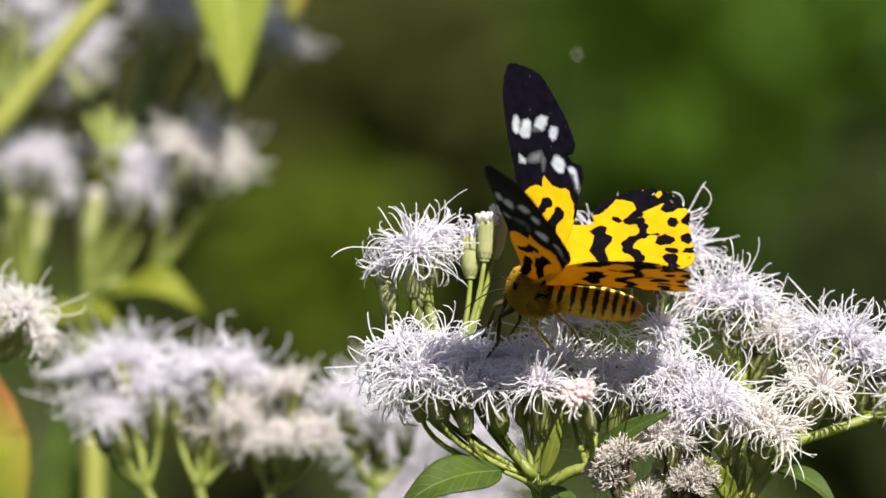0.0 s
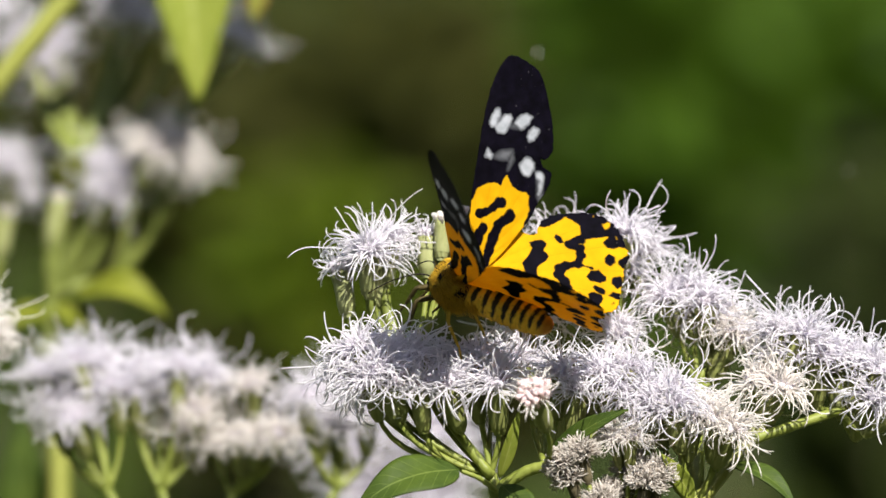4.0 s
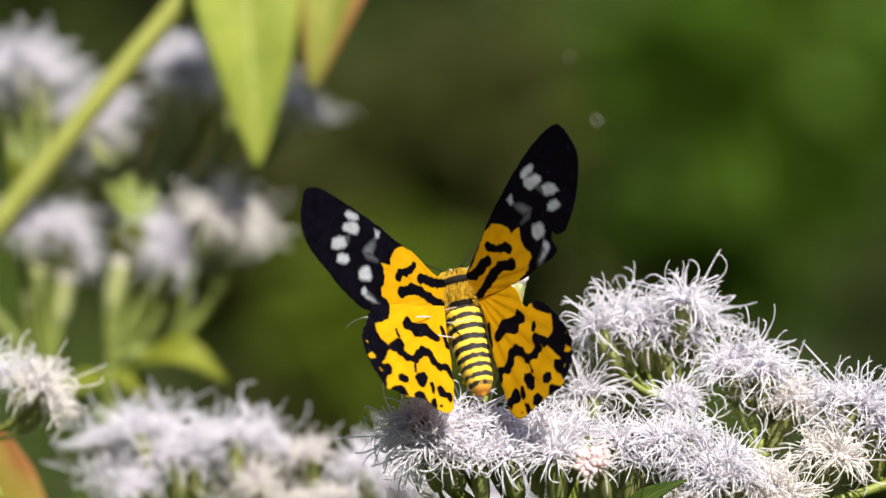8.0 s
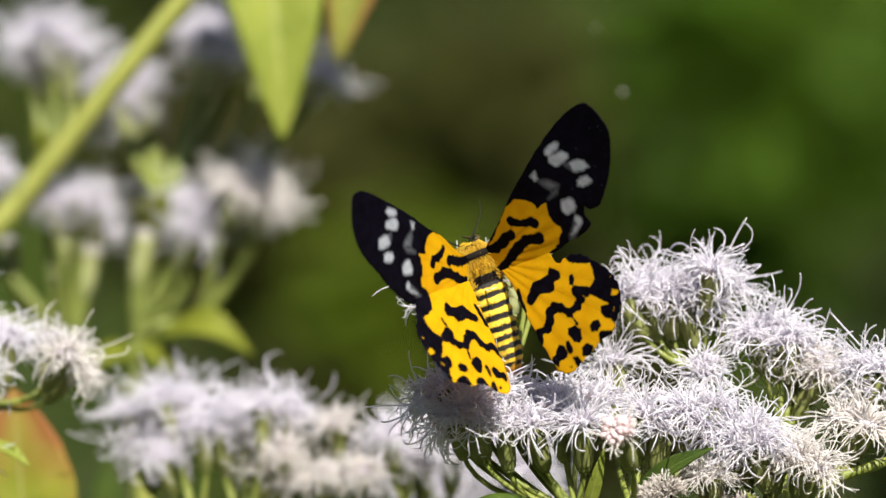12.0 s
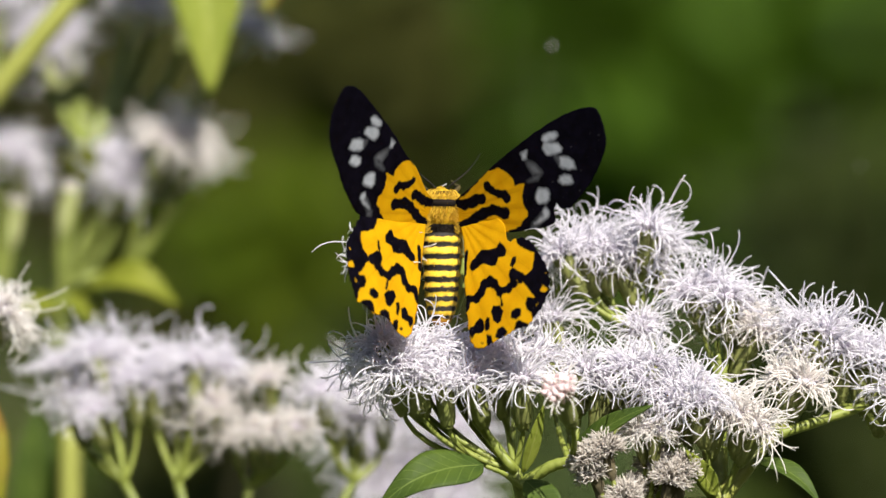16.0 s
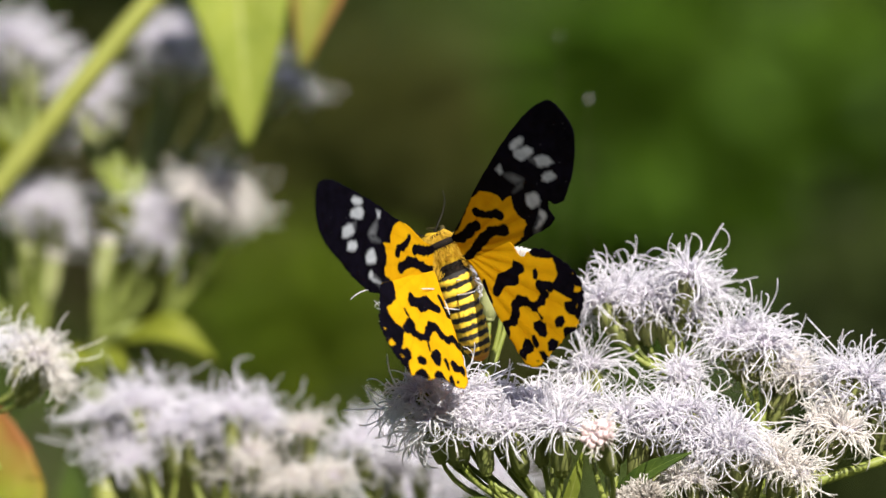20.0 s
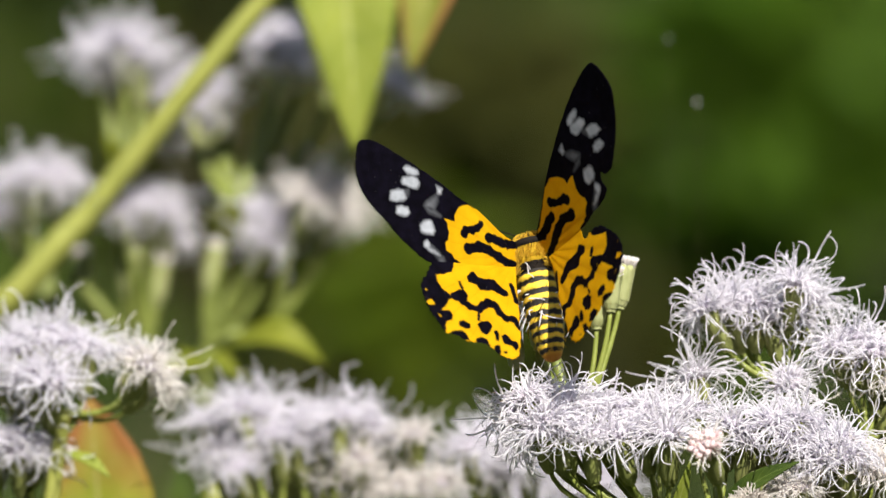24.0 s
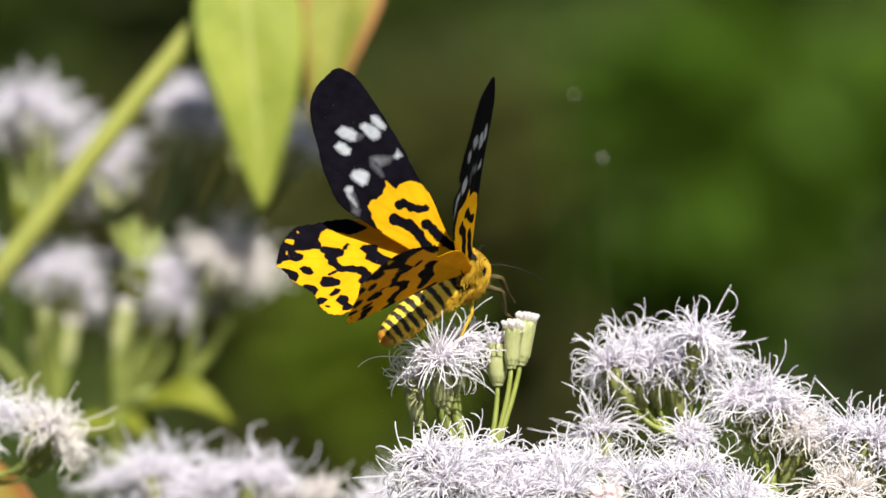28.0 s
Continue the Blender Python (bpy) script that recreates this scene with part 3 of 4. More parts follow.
heads(neighbour, l1, [(-76.5, 107, -12.9), (-70.7, 102, -10.3), (-67.2, 107, -10.7), (-74.1, 106, -18.9), (-68.2, 107, -15.9), (-70.8, 99, -21.2), (-63.4, 101, -15.8)], 'open')
heads(neighbour, l2, [(-57.4, 104, -12.4), (-51.4, 99, -11.9), (-47.2, 104, -13.0), (-53.7, 104, -15.0), (-59.8, 103, -16.9)], 'open')
heads(neighbour, l2, [(-47.6, 99, -19.8), (-51.0, 102, -23.5)], 'cream', 0.8)
heads(neighbour, l3, [(-37.6, 97, -15.1), (-43.5, 100, -26.3), (-40.0, 96, -25.1), (-35.4, 92, -25.0), (-31.9, 88, -23.7)], 'cream', 0.8)
heads(neighbour, l4, [(-27.1, 91, -17.2), (-22.8, 102, -15.3), (-19.1, 100, -18.1), (-15.7, 99, -20.4), (-23.9, 100, -21.1), (-20.4, 101, -22.7)], 'open')
heads(neighbour, l5, [(-20.2, 144.4, -21.8), (-16.6, 142.2, -19.1), (-12.8, 149.2, -20.3), (-8.5, 133.3, -20.3), (-2.7, 135.9, -19.0), (-21.3, 149.5, -24.3), (-16.3, 135.0, -24.5), (-11.7, 138.8, -24.0), (-8.7, 150.1, -23.9), (-2.7, 132.1, -24.3), (-20.6, 133.5, -27.7), (-16.6, 149.0, -27.9), (-11.8, 147.3, -28.2), (-7.0, 144.5, -29.1), (-4.4, 144.2, -28.4), (-16.3, 149.4, -33.1), (-10.8, 144.3, -30.4), (-7.5, 134.8, -32.1), (-2.3, 139.2, -32.2), (-16.6, 134.9, -36.5), (-12.2, 135.6, -36.7), (-7.6, 139.4, -35.9)], 'open', 1.14)
heads(neighbour, l5, [(-16.2, 150.7, -38.8), (-11.5, 145.1, -39.5), (-6.2, 138.0, -37.7), (-2.3, 132.4, -38.6), (-15.6, 148.1, -44.5), (-10.9, 135.2, -41.8), (-7.1, 141.9, -43.3), (-2.3, 150.8, -42.3), (-16.4, 145.0, -46.9), (-11.4, 146.9, -47.4), (-7.2, 148.6, -45.6), (-2.3, 150.6, -47.4)], 'open', 1.14)

side_plant = plant('flowering shrub with curled white heads beside a rust-edged leaf', P(-115, 26, -1200))
e1 = P(-100.8, 60, -10.4)
e2 = P(-102.3, 60, -15.4)
elow = P(-107.5, 60, -52.9)
stem(side_plant, [side_plant.location, P(-112, 40, -500), elow], 0.0055, 0.0024)
stem(side_plant, [elow, e2, e1], 0.0018, 0.0010, M_STALK_LIGHT, 'branch')
heads(side_plant, e2, [(-106.4, 65, 2.2), (-102.1, 63, 2.6), (-97.8, 62, 0.5), (-110.6, 65, 1.1), (-107.0, 58, -4.1), (-103.1, 54, -5.3), (-111.9, 66, -6.0), (-115.7, 64, -0.8)], 'open')
e3 = P(-112.5, 64, -34.2)
stem(side_plant, [elow, e3], 0.0016, 0.0010, M_STALK_LIGHT, 'branch')
heads(side_plant, e3, [(-110.1, 59, -17.9), (-105.9, 62, -16.9), (-108.4, 68, -20.9), (-112.8, 61, -15.9), (-116.0, 68, -18.6)], 'open')
heads(side_plant, e1, [(-86.1, 53, -2.0), (-85.0, 64, -4.3)], 'cream')
heads(side_plant, e1, [(-88.9, 66, -0.4)], 'open', 0.9)
leaf(side_plant, P(-101.4, 62, -17.5), P(-92.8, 58, -22.1), 0.0034, M_LEAF_YOUNG, (0.1, -0.6, 0.8), 0.12, 0.3)

back_plant = plant('tall flowering shrub with faded drooping heads, far out of focus', P(-72, 205, -1200))
k1 = P(-80.6, 205, 2.3)
k2 = P(-68.4, 205, 5.5)
k3 = P(-75.9, 205, 29.6)
k4 = P(-93.9, 205, -0.5)
k5 = P(-99.3, 205, 36.7)
klow = P(-80.7, 205, -10.3)
stem(back_plant, [back_plant.location, P(-66, 205, -500), P(-78.6, 205, -79.2), P(-78.5, 205, -26.2)], 0.0046, 0.0016, M_STALK_LIGHT)
stem(back_plant, [P(-78.5, 205, -26.3), klow, k1], 0.0015, 0.0012, M_STALK_BACK, 'branch')
stem(back_plant, [klow, k1, k2], 0.0017, 0.0012, M_STALK_BACK, 'branch')
stem(back_plant, [k1, P(-79.3, 205, 15.9), k3], 0.0017, 0.0012, M_STALK_BACK, 'branch')
stem(back_plant, [klow, k4], 0.0017, 0.0012, M_STALK_BACK, 'branch')
stem(back_plant, [k4, P(-98.0, 205, 18.4), k5], 0.0017, 0.0012, M_STALK_BACK, 'branch')
stem(back_plant, [P(-109.2, 205, 17.4), k4], 0.0017, 0.0012, M_STALK_BACK, 'branch')
heads(back_plant, k2, [(-59.9, 197, 31.5), (-57.2, 199, 32.6), (-54.7, 203, 29.3), (-58.8, 209, 28.3)], 'cream', 1.1, True)
heads(back_plant, k1, [(-70.2, 205, 28.5), (-67.3, 204, 26.0), (-69.2, 200, 22.5), (-72.5, 209, 24.7)], 'open', 1.0, True)
heads(back_plant, k1, [(-79.2, 205, 21.9)], 'bud', 1.0, True)
heads(back_plant, k4, [(-98.1, 197, 28.9), (-93.6, 199, 30.1), (-90.2, 203, 28.0), (-89.2, 209, 24.0)], 'open', 1.0, True)
heads(back_plant, k4, [(-95.5, 202, 22.3), (-90.2, 205, 18.9)], 'bud', 1.05, True)
heads(back_plant, k3, [(-87.5, 213, 53.6), (-84.1, 218, 55.6), (-81.4, 219, 52.1), (-85.6, 214, 49.3), (-82.6, 218, 45.9)], 'open', 1.0, True)
heads(back_plant, k3, [(-67.7, 212, 62.5), (-64.0, 219, 65.0), (-60.0, 221, 64.4), (-56.3, 221, 60.7), (-65.7, 212, 58.8)], 'open', 1.0, True)
heads(back_plant, k3, [(-43.3, 221, 54.5)], 'open', 0.8, True)
heads(back_plant, k3, [(-76.0, 226, 33.3), (-80.7, 221, 32.1)], 'half', 0.9, True)
heads(back_plant, k5, [(-103.7, 212, 61.3), (-99.2, 207, 62.9), (-95.7, 209, 59.8), (-100.8, 213, 58.1)], 'open', 1.05, True)
k6 = P(-112.7, 206, 8.1)
stem(back_plant, [k4, k6], 0.0016, 0.0011, M_STALK_BACK, 'branch')
heads(back_plant, k6, [(-121.1, 212, 33.9), (-116.0, 207, 35.8), (-111.6, 209, 35.3), (-122.1, 213, 28.2)], 'open', 1.0, True)
heads(back_plant, k4, [(-106.8, 207, 20.5)], 'bud', 1.0, True)
leaf(back_plant, P(-76.1, 203, 3.1), P(-57.0, 196, -1.6), 0.0090, M_LEAF_BACK, (0.1, -0.75, 0.65), 0.34, 0.2)
leaf(back_plant, P(-79.7, 205, 23.3), P(-74.3, 200, 30.8), 0.0095, M_LEAF_BACK, (0.1, -1, 0.1), 0.1, 0.2)
leaf(back_plant, P(-80.6, 205, 0.5), P(-70.4, 200, -5.8), 0.0060, M_LEAF_BACK, (0.1, -0.8, 0.5), 0.15, 0.2)
leaf(back_plant, P(-81.4, 205, -0.6), P(-90.6, 195, -3.9), 0.0060, M_LEAF_BACK, (0.1, -0.8, 0.5), 0.15, 0.2)
leaf(back_plant, P(-99.5, 208, 36.7), P(-101.7, 200, 44.6), 0.0060, M_LEAF_BACK, (0.1, -0.8, 0.5), 0.15, 0.2)
leaf(back_plant, P(-85.5, 215, -57.9), P(-87.1, 210, -21.1), 0.0130, M_LEAF, (0, -1, 0.1), 0.05, 0.2)

leafy = new('leafy_shrub', None)
leafy.location = P(-330, 195, -1200)
tagged(leafy, 'arching yellow-green stem with large hanging pointed leaves', 'shrub')
stem(leafy, [leafy.location, P(-300, 195, -700), P(-230, 195, -200), P(-151.8, 195, -28.8), P(-115.6, 192, 16.3), P(-103.2, 192, 30.1), P(-82.5, 190, 55.5), P(-61.0, 190, 81.3), P(-44.0, 190, 100.7), P(-31.6, 192, 116.0)], 0.0040, 0.0016, M_STALK_LIGHT)
leaf(leafy, P(-54.7, 188, 93.5), P(-50.5, 182, 40.6), 0.0235, M_LEAF_YOUNG, (0.15, -1, 0.25), 0.06, 0.22, 'leaf', 0.03, '', 0.62)
leaf(leafy, P(-30.4, 190, 97.8), P(-39.8, 186, 56.4), 0.0185, M_LEAF_RUST, (-0.2, -1, 0.25), 0.06, 0.22, 'leaf', 0.03, 'yellow-green leaf with a rusty edge', 0.62)
leaf(leafy, P(-49.7, 190, 92.7), P(-58.8, 230, 107.0), 0.020, M_LEAF_YOUNG, (-0.2, -1, 0.25), 0.06, 0.22)

weed = new('broad_leaved_weed', None)
weed.location = P(-95, 110, -1200)
tagged(weed, 'weed with a broad green leaf turning rusty red', 'weed')
stem(weed, [weed.location, P(-96, 112, -500), P(-92.0, 115, -58.6)], 0.004, 0.0018, M_STALK_LIGHT)
leaf(weed, P(-95.3, 115, -66.2), P(-99.6, 112, -7.9), 0.0250, M_LEAF_PATCH, (0.1, -1, 0.1), 0.05, 0.2, 'leaf', 0.04, 'broad leaf turning from green to rust', 1.7)


# Pale speck of unknown kind; the hair-thin stalk is added to hold it.
def speck_on_stalk(tip, foot, r):
    ob = new("speck_stalk", None)
    ob.location = foot
    tagged(ob, "pale speck on an added hair-thin stalk", "grass")
    v, f = [], []
    tip, foot = Vector(tip), Vector(foot)
    tube(v, f, bezier((0, 0, 0), (tip - foot) * 0.6 + Vector((0.01, 0, 0)), tip - foot, 12), [0.00004 - 0.000002 * i for i in range(13)], 5)
    part("stalk", mesh_of("stalk", v, f), M_DRY_DARK, ob)
    v, f = [], []
    revolve(v, f, [(r * 0.2, -r * 1.5), (r * 0.8, -r * 0.8), (r, 0), (r * 0.7, r), (r * 0.15, r * 1.7)], 9)
    part("seed", mesh_of("seed", v, f), M_THREAD_WARM, ob, "pale speck of unknown kind", Matrix.Translation(tip - foot))


speck_on_stalk(P(17.0, 165, 50.2), P(23.0, 177, -1200), 0.0003)
speck_on_stalk(P(11.7, 190, 63.7), P(17.7, 202, -1200), 0.0002)
speck_on_stalk(P(80.2, 210, 27.6), P(86.2, 222, -1200), 0.00018)

# ---- the moth ----
FW_LEFT = [-0.6, 1.8, 3.4, 4.3, 8.2, 8.4, 12.4, 11.0, 16.2, 13.9, 20.8, 17.0, 24.7, 19.5, 28.0, 21.4, 30.2, 22.2, 32.1, 22.3, 33.5, 21.8, 34.5, 19.6, 35.2, 17.6, 35.3, 15.5, 34.7, 13.2, 33.2, 10.6, 30.9, 7.9, 28.5, 4.7, 26.1, 2.3, 23.8, 0.3, 20.8, -0.8, 17.2, -1.1, 12.0, -1.7, 6.2, -1.9, -0.8, -1.4]
FW_RIGHT = [-0.6, 1.8, 5.3, 6.4, 9.9, 10.2, 14.4, 13.5, 19.3, 16.9, 24.2, 19.9, 28.2, 21.7, 31.0, 22.4, 32.6, 22.4, 33.7, 21.4, 35.0, 18.5, 35.3, 16.0, 34.4, 13.5, 32.9, 10.7, 31.0, 7.9, 28.5, 5.1, 27.4, 4.2, 25.3, 4.1, 24.7, 5.0, 24.0, 4.0, 23.6, 2.7, 24.4, 1.6, 22.2, 0.3, 18.1, -0.5, 15.9, -1.2, 11.1, -1.8, 5.7, -2.2, -0.8, -1.5]
HW_LEFT = [0.8, 0.0, 6.0, 0.6, 12.0, 0.6, 17.0, 0.0, 20.6, -1.6, 22.6, -3.4, 24.4, -5.2, 27.0, -7.7, 27.8, -10.4, 27.8, -12.3, 27.9, -14.2, 27.3, -16.3, 26.6, -18.3, 24.6, -19.1, 22.8, -20.2, 20.9, -20.5, 18.9, -20.8, 17.6, -21.7, 16.6, -22.8, 15.4, -23.5, 13.9, -23.9, 12.1, -23.1, 10.1, -20.1, 7.0, -13.8, 4.1, -7.4]
HW_RIGHT = [0.8, 0.0, 5.5, 0.6, 10.0, 0.4, 13.0, -1.0, 14.9, -3.8, 17.8, -3.1, 20.7, -3.6, 23.1, -5.2, 26.1, -7.7, 27.8, -10.3, 28.1, -13.3, 27.2, -15.5, 25.8, -17.4, 24.8, -18.9, 22.5, -19.4, 20.8, -20.5, 18.9, -21.5, 17.0, -22.6, 15.3, -23.4, 13.6, -23.5, 11.7, -22.1, 9.2, -17.4, 6.3, -11.2, 3.7, -5.0]
# markings: ("s", half width, points...) is a stroke, ("p", points...) a filled patch; millimetres on the right wing
FW_DARK_TIP = [
    ("p", 8.6, 8.9, 9.6, 9.1, 10.9, 9.7, 12.2, 9.4, 13.6, 8.7, 14.5, 7.7, 14.8, 6.9, 16.1, 7.3, 17.1, 7.4, 16.7, 6.5, 16.5, 5.2, 17.1, 3.7, 18.0, 2.8, 17.9, 1.6, 16.9, 0.9, 16.3, -0.2, 15.0, -1.0, 13.5, -1.3, 14.9, -2.3, 22.1, -2.2, 36.9, 5.8, 39.8, 24.3, 28.6, 25.5, 16.9, 22.2, 7.6, 15.6, 3.9, 9.4),
    ("s", 0.42, 8.3, 9.5, 5.0, 6.4, 1.4, 3.5)]
FW_BANDS = [
    ("s", 0.7, 12.9, 4.5, 12.4, 5.0),
    ("s", 0.66, 12.4, 5.2, 10.8, 5.1, 9.3, 5.4, 8.2, 6.1),
    ("s", 0.84, 6.8, 3.7, 5.5, 3.4, 4.3, 2.7, 2.5, 2.2, -2.2, 2.5),
    ("s", 0.9, 12.6, 1.7, 9.7, 2.0),
    ("s", 0.88, 9.7, 2.1, 7.3, 1.1, 5.2, -0.0, 2.6, -1.5, -0.4, -2.2)]
FW_SPOTS = [
    ("p", 24.3, 16.8, 23.6, 17.3, 22.5, 17.2, 21.0, 16.3, 20.8, 15.6, 21.6, 15.4, 23.5, 15.8),
    ("p", 25.3, 14.7, 24.5, 15.4, 22.9, 15.3, 21.3, 15.0, 21.1, 14.1, 21.9, 13.1, 23.6, 13.3, 25.1, 13.9),
    ("p", 28.7, 11.2, 28.1, 12.6, 26.7, 13.1, 25.0, 13.0, 24.9, 11.4, 25.7, 10.9, 27.4, 11.0),
    ("p", 28.0, 8.8, 27.5, 9.9, 26.2, 10.1, 25.0, 9.7, 24.8, 8.7, 25.8, 8.2, 27.4, 8.5),
    ("p", 23.0, 6.3, 22.2, 7.1, 20.8, 7.3, 20.1, 6.9, 19.8, 5.2, 20.4, 4.4, 21.9, 4.6, 23.0, 5.3),
    ("p", 17.5, 13.6, 16.7, 13.2, 16.0, 12.8, 16.6, 11.9, 17.5, 11.9),
    ("p", 22.8, 3.2, 22.0, 3.7, 21.5, 3.1, 21.8, 2.2, 20.9, 1.7, 19.7, 0.7, 20.4, 0.8, 22.1, 1.7, 22.9, 2.5)]
FW_FAINT = [
    ("p", 20.9, 9.8, 19.9, 10.6, 18.6, 11.3, 17.5, 11.7, 17.8, 10.9, 18.5, 10.0, 19.0, 9.3, 20.2, 9.6),
    ("p", 20.7, 9.4, 19.4, 9.0, 17.9, 8.0, 19.0, 8.1, 20.2, 8.6),
    ("p", 25.3, 12.9, 23.9, 13.0, 24.6, 11.9),
    ("s", 0.40, 21.6, 2.3, 20.0, 0.6),
    ("p", 20.3, 0.4, 19.2, 0.3, 19.0, -0.5, 20.0, -0.5)]
HW_MARGIN = [
    ("p", 18.4, -4.6, 20.5, -5.3, 22.4, -5.5, 22.7, -7.4, 22.8, -8.5, 22.0, -9.3, 20.7, -10.5, 22.4, -11.5, 23.8, -12.5, 25.1, -13.5, 23.4, -13.6, 23.2, -14.7, 23.9, -15.7, 25.2, -16.2, 26.1, -17.6, 27.0, -18.5, 30.8, -17.9, 32.5, -12.6, 29.8, -5.3, 23.6, -0.8, 16.2, -1.1, 17.1, -3.5)]
HW_BANDS = [
    ("p", 18.1, -6.5, 17.3, -6.6, 17.2, -8.1, 17.9, -8.7, 18.2, -7.5),
    ("p", 14.0, -4.4, 12.9, -4.0, 12.4, -5.2, 10.4, -5.7, 8.6, -5.7, 8.1, -6.7, 7.0, -7.9, 6.7, -8.8, 7.5, -9.7, 8.4, -9.6, 9.7, -8.6, 10.6, -8.2, 12.3, -8.6, 13.4, -8.3, 13.7, -7.1, 15.3, -6.6, 15.2, -5.5),
    ("s", 0.78, 20.7, -10.4, 18.2, -9.5, 19.2, -11.3, 18.2, -12.3, 16.2, -13.0),
    ("s", 0.72, 16.3, -13.1, 14.5, -11.8, 12.8, -11.2),
    ("s", 0.85, 12.9, -11.4, 11.7, -11.9, 11.6, -13.6, 10.8, -14.6),
    ("s", 0.7, 10.8, -14.6, 8.8, -15.0, 8.7, -16.6),
    ("s", 0.23, 16.3, -13.2, 17.6, -15.5),
    ("s", 0.5, 5.0, -6.6, 6.0, -10.6)]
HW_DOTS = [
    ("p", 22.4, -15.9, 21.3, -15.7, 20.3, -16.5, 20.5, -17.5, 21.8, -17.7, 22.9, -17.0),
    ("p", 18.3, -16.5, 17.0, -15.7, 15.3, -15.6, 15.2, -16.8, 16.3, -18.4, 17.6, -18.9, 18.4, -18.3),
    ("p", 15.4, -17.9, 14.4, -17.7, 14.4, -18.9, 15.1, -20.3, 15.8, -19.9),
    ("p", 14.0, -18.7, 12.8, -18.2, 12.0, -19.0, 12.0, -19.8, 11.0, -20.0, 10.7, -20.8, 12.1, -22.0, 12.6, -20.9, 14.2, -20.7, 14.4, -20.0),
    ("p", 16.7, -21.3, 15.5, -21.0, 15.9, -22.5, 16.7, -23.3, 17.6, -22.5),
    ("s", 0.22, 15.0, -22.6, 14.6, -22.5),
    ("p", 25.7, -18.3, 22.6, -17.9, 22.1, -18.6, 22.0, -20.3, 23.4, -20.1, 25.3, -19.6),
    ("p", 20.8, -19.9, 18.9, -19.2, 17.7, -19.7, 17.8, -21.4, 18.9, -21.6, 20.4, -20.7)]
HW_EYELETS = [
    ("p", 27.8, -11.9, 26.3, -11.0, 26.1, -12.2, 27.4, -12.3),
    ("s", 0.14, 26.4, -14.4, 26.1, -14.9),
    ("s", 0.12, 26.6, -9.0, 26.5, -9.1)]


def sd_stroke(q, pts, r):
    best = np.full(len(q), 1e9)
    for a, b in zip(pts[:-1], pts[1:]):
        ab = b - a
        s = np.clip(((q - a) @ ab) / max(ab @ ab, 1e-9), 0, 1)
        best = np.minimum(best, np.linalg.norm(q - a - s[:, None] * ab, axis=1))
    return best - r


def sd_patch(q, pts):
    loop = np.vstack([pts, pts[:1]])
    edge = sd_stroke(q, loop, 0.0)
    inside = np.zeros(len(q), bool)
    for (x0, y0), (x1, y1) in zip(loop[:-1], loop[1:]):
        if y0 == y1:
            continue
        cross = ((y0 > q[:, 1]) != (y1 > q[:, 1])) & (q[:, 0] < (x1 - x0) * (q[:, 1] - y0) / (y1 - y0) + x0)
        inside ^= cross
    return np.where(inside, -edge, edge)


def sd_marks(q, marks):
    best = np.full(len(q), 1e3)
    for kind, *nums in marks:
        r = nums.pop(0) if kind == "s" else 0.0
        pts = np.array(nums, float).reshape(-1, 2)
        best = np.minimum(best, sd_stroke(q, pts, r) if kind == "s" else sd_patch(q, pts))
        if kind == "s" and r > 0.5:
            for knot in pts:
                best = np.minimum(best, np.linalg.norm(q - knot, axis=1) - 1.22 * r)
    return best


def spline_loop(flat, per=9):
    c = np.array(flat, float).reshape(-1, 2)
    out = []
    n = len(c)
    for i in range(n):
        a, b, d, e = c[i - 1], c[i], c[(i + 1) % n], c[(i + 2) % n]
        for s in np.arange(per) / per:
            out.append(0.5 * (2 * b + (d - a) * s + (2 * a - 5 * b + 4 * d - e) * s * s + (3 * b - a - 3 * d + e) * s ** 3))
    return np.array(out)


def wing_mesh(name, outline, side, dark, pale, faint, bright, camber, ragged, seed, swell=0.0):
    """A wing blade in its own plane, root at the origin; rings from the rim to the middle."""
    rng = np.random.default_rng(seed)
    rim = spline_loop(outline)
    k = np.arange(len(rim))
    mid = rim.mean(0)
    out = (rim - mid) / np.linalg.norm(rim - mid, axis=1)[:, None]
    far = np.clip((np.linalg.norm(rim, axis=1) - 11) / 6, 0, 1)
    rim = rim + out * (far * ragged * (0.6 * np.sin(k * 1.1) + rng.normal(0, 0.5, len(k))))[:, None]
    rings = 46
    s = np.linspace(0, 1, rings + 1)[:-1]
    q = np.vstack([mid + (rim - mid) * (1 - a) for a in s] + [mid[None]])
    d0 = np.linalg.norm(q, axis=1)
    ang = np.arctan2(q[:, 1], q[:, 0])
    wave = 0.025 * np.sin(ang * 34) * np.clip(d0 / 9, 0, 1)
    z = camber * np.sin(np.clip(d0 / 34, 0, 1) * math.pi) + wave
    v = np.column_stack([q[:, 0] * side, q[:, 1], z]) * MM
    n = len(rim)
    f = []
    for i in range(rings - 1):
        for j in range(n):
            a, b = i * n + j, i * n + (j + 1) % n
            f.append((a, b, b + n, a + n) if side < 0 else (b, a, a + n, b + n))
    c, b0 = len(q) - 1, (rings - 1) * n
    for j in range(n):
        t = (b0 + j, b0 + (j + 1) % n, c)
        f.append(t if side < 0 else t[::-1])
    me = mesh_of(name, v, f)
    fields = {"dark": sd_marks(q, dark) - swell, "pale": sd_marks(q, pale) + 0.02, "faint": sd_marks(q, faint), "bright": sd_marks(q, bright),
              "fan": ang, "reach": d0}
    for key, val in fields.items():
        me.attributes.new(key, "FLOAT", "POINT").data.foreach_set("value", val.astype(np.float32))
    return me


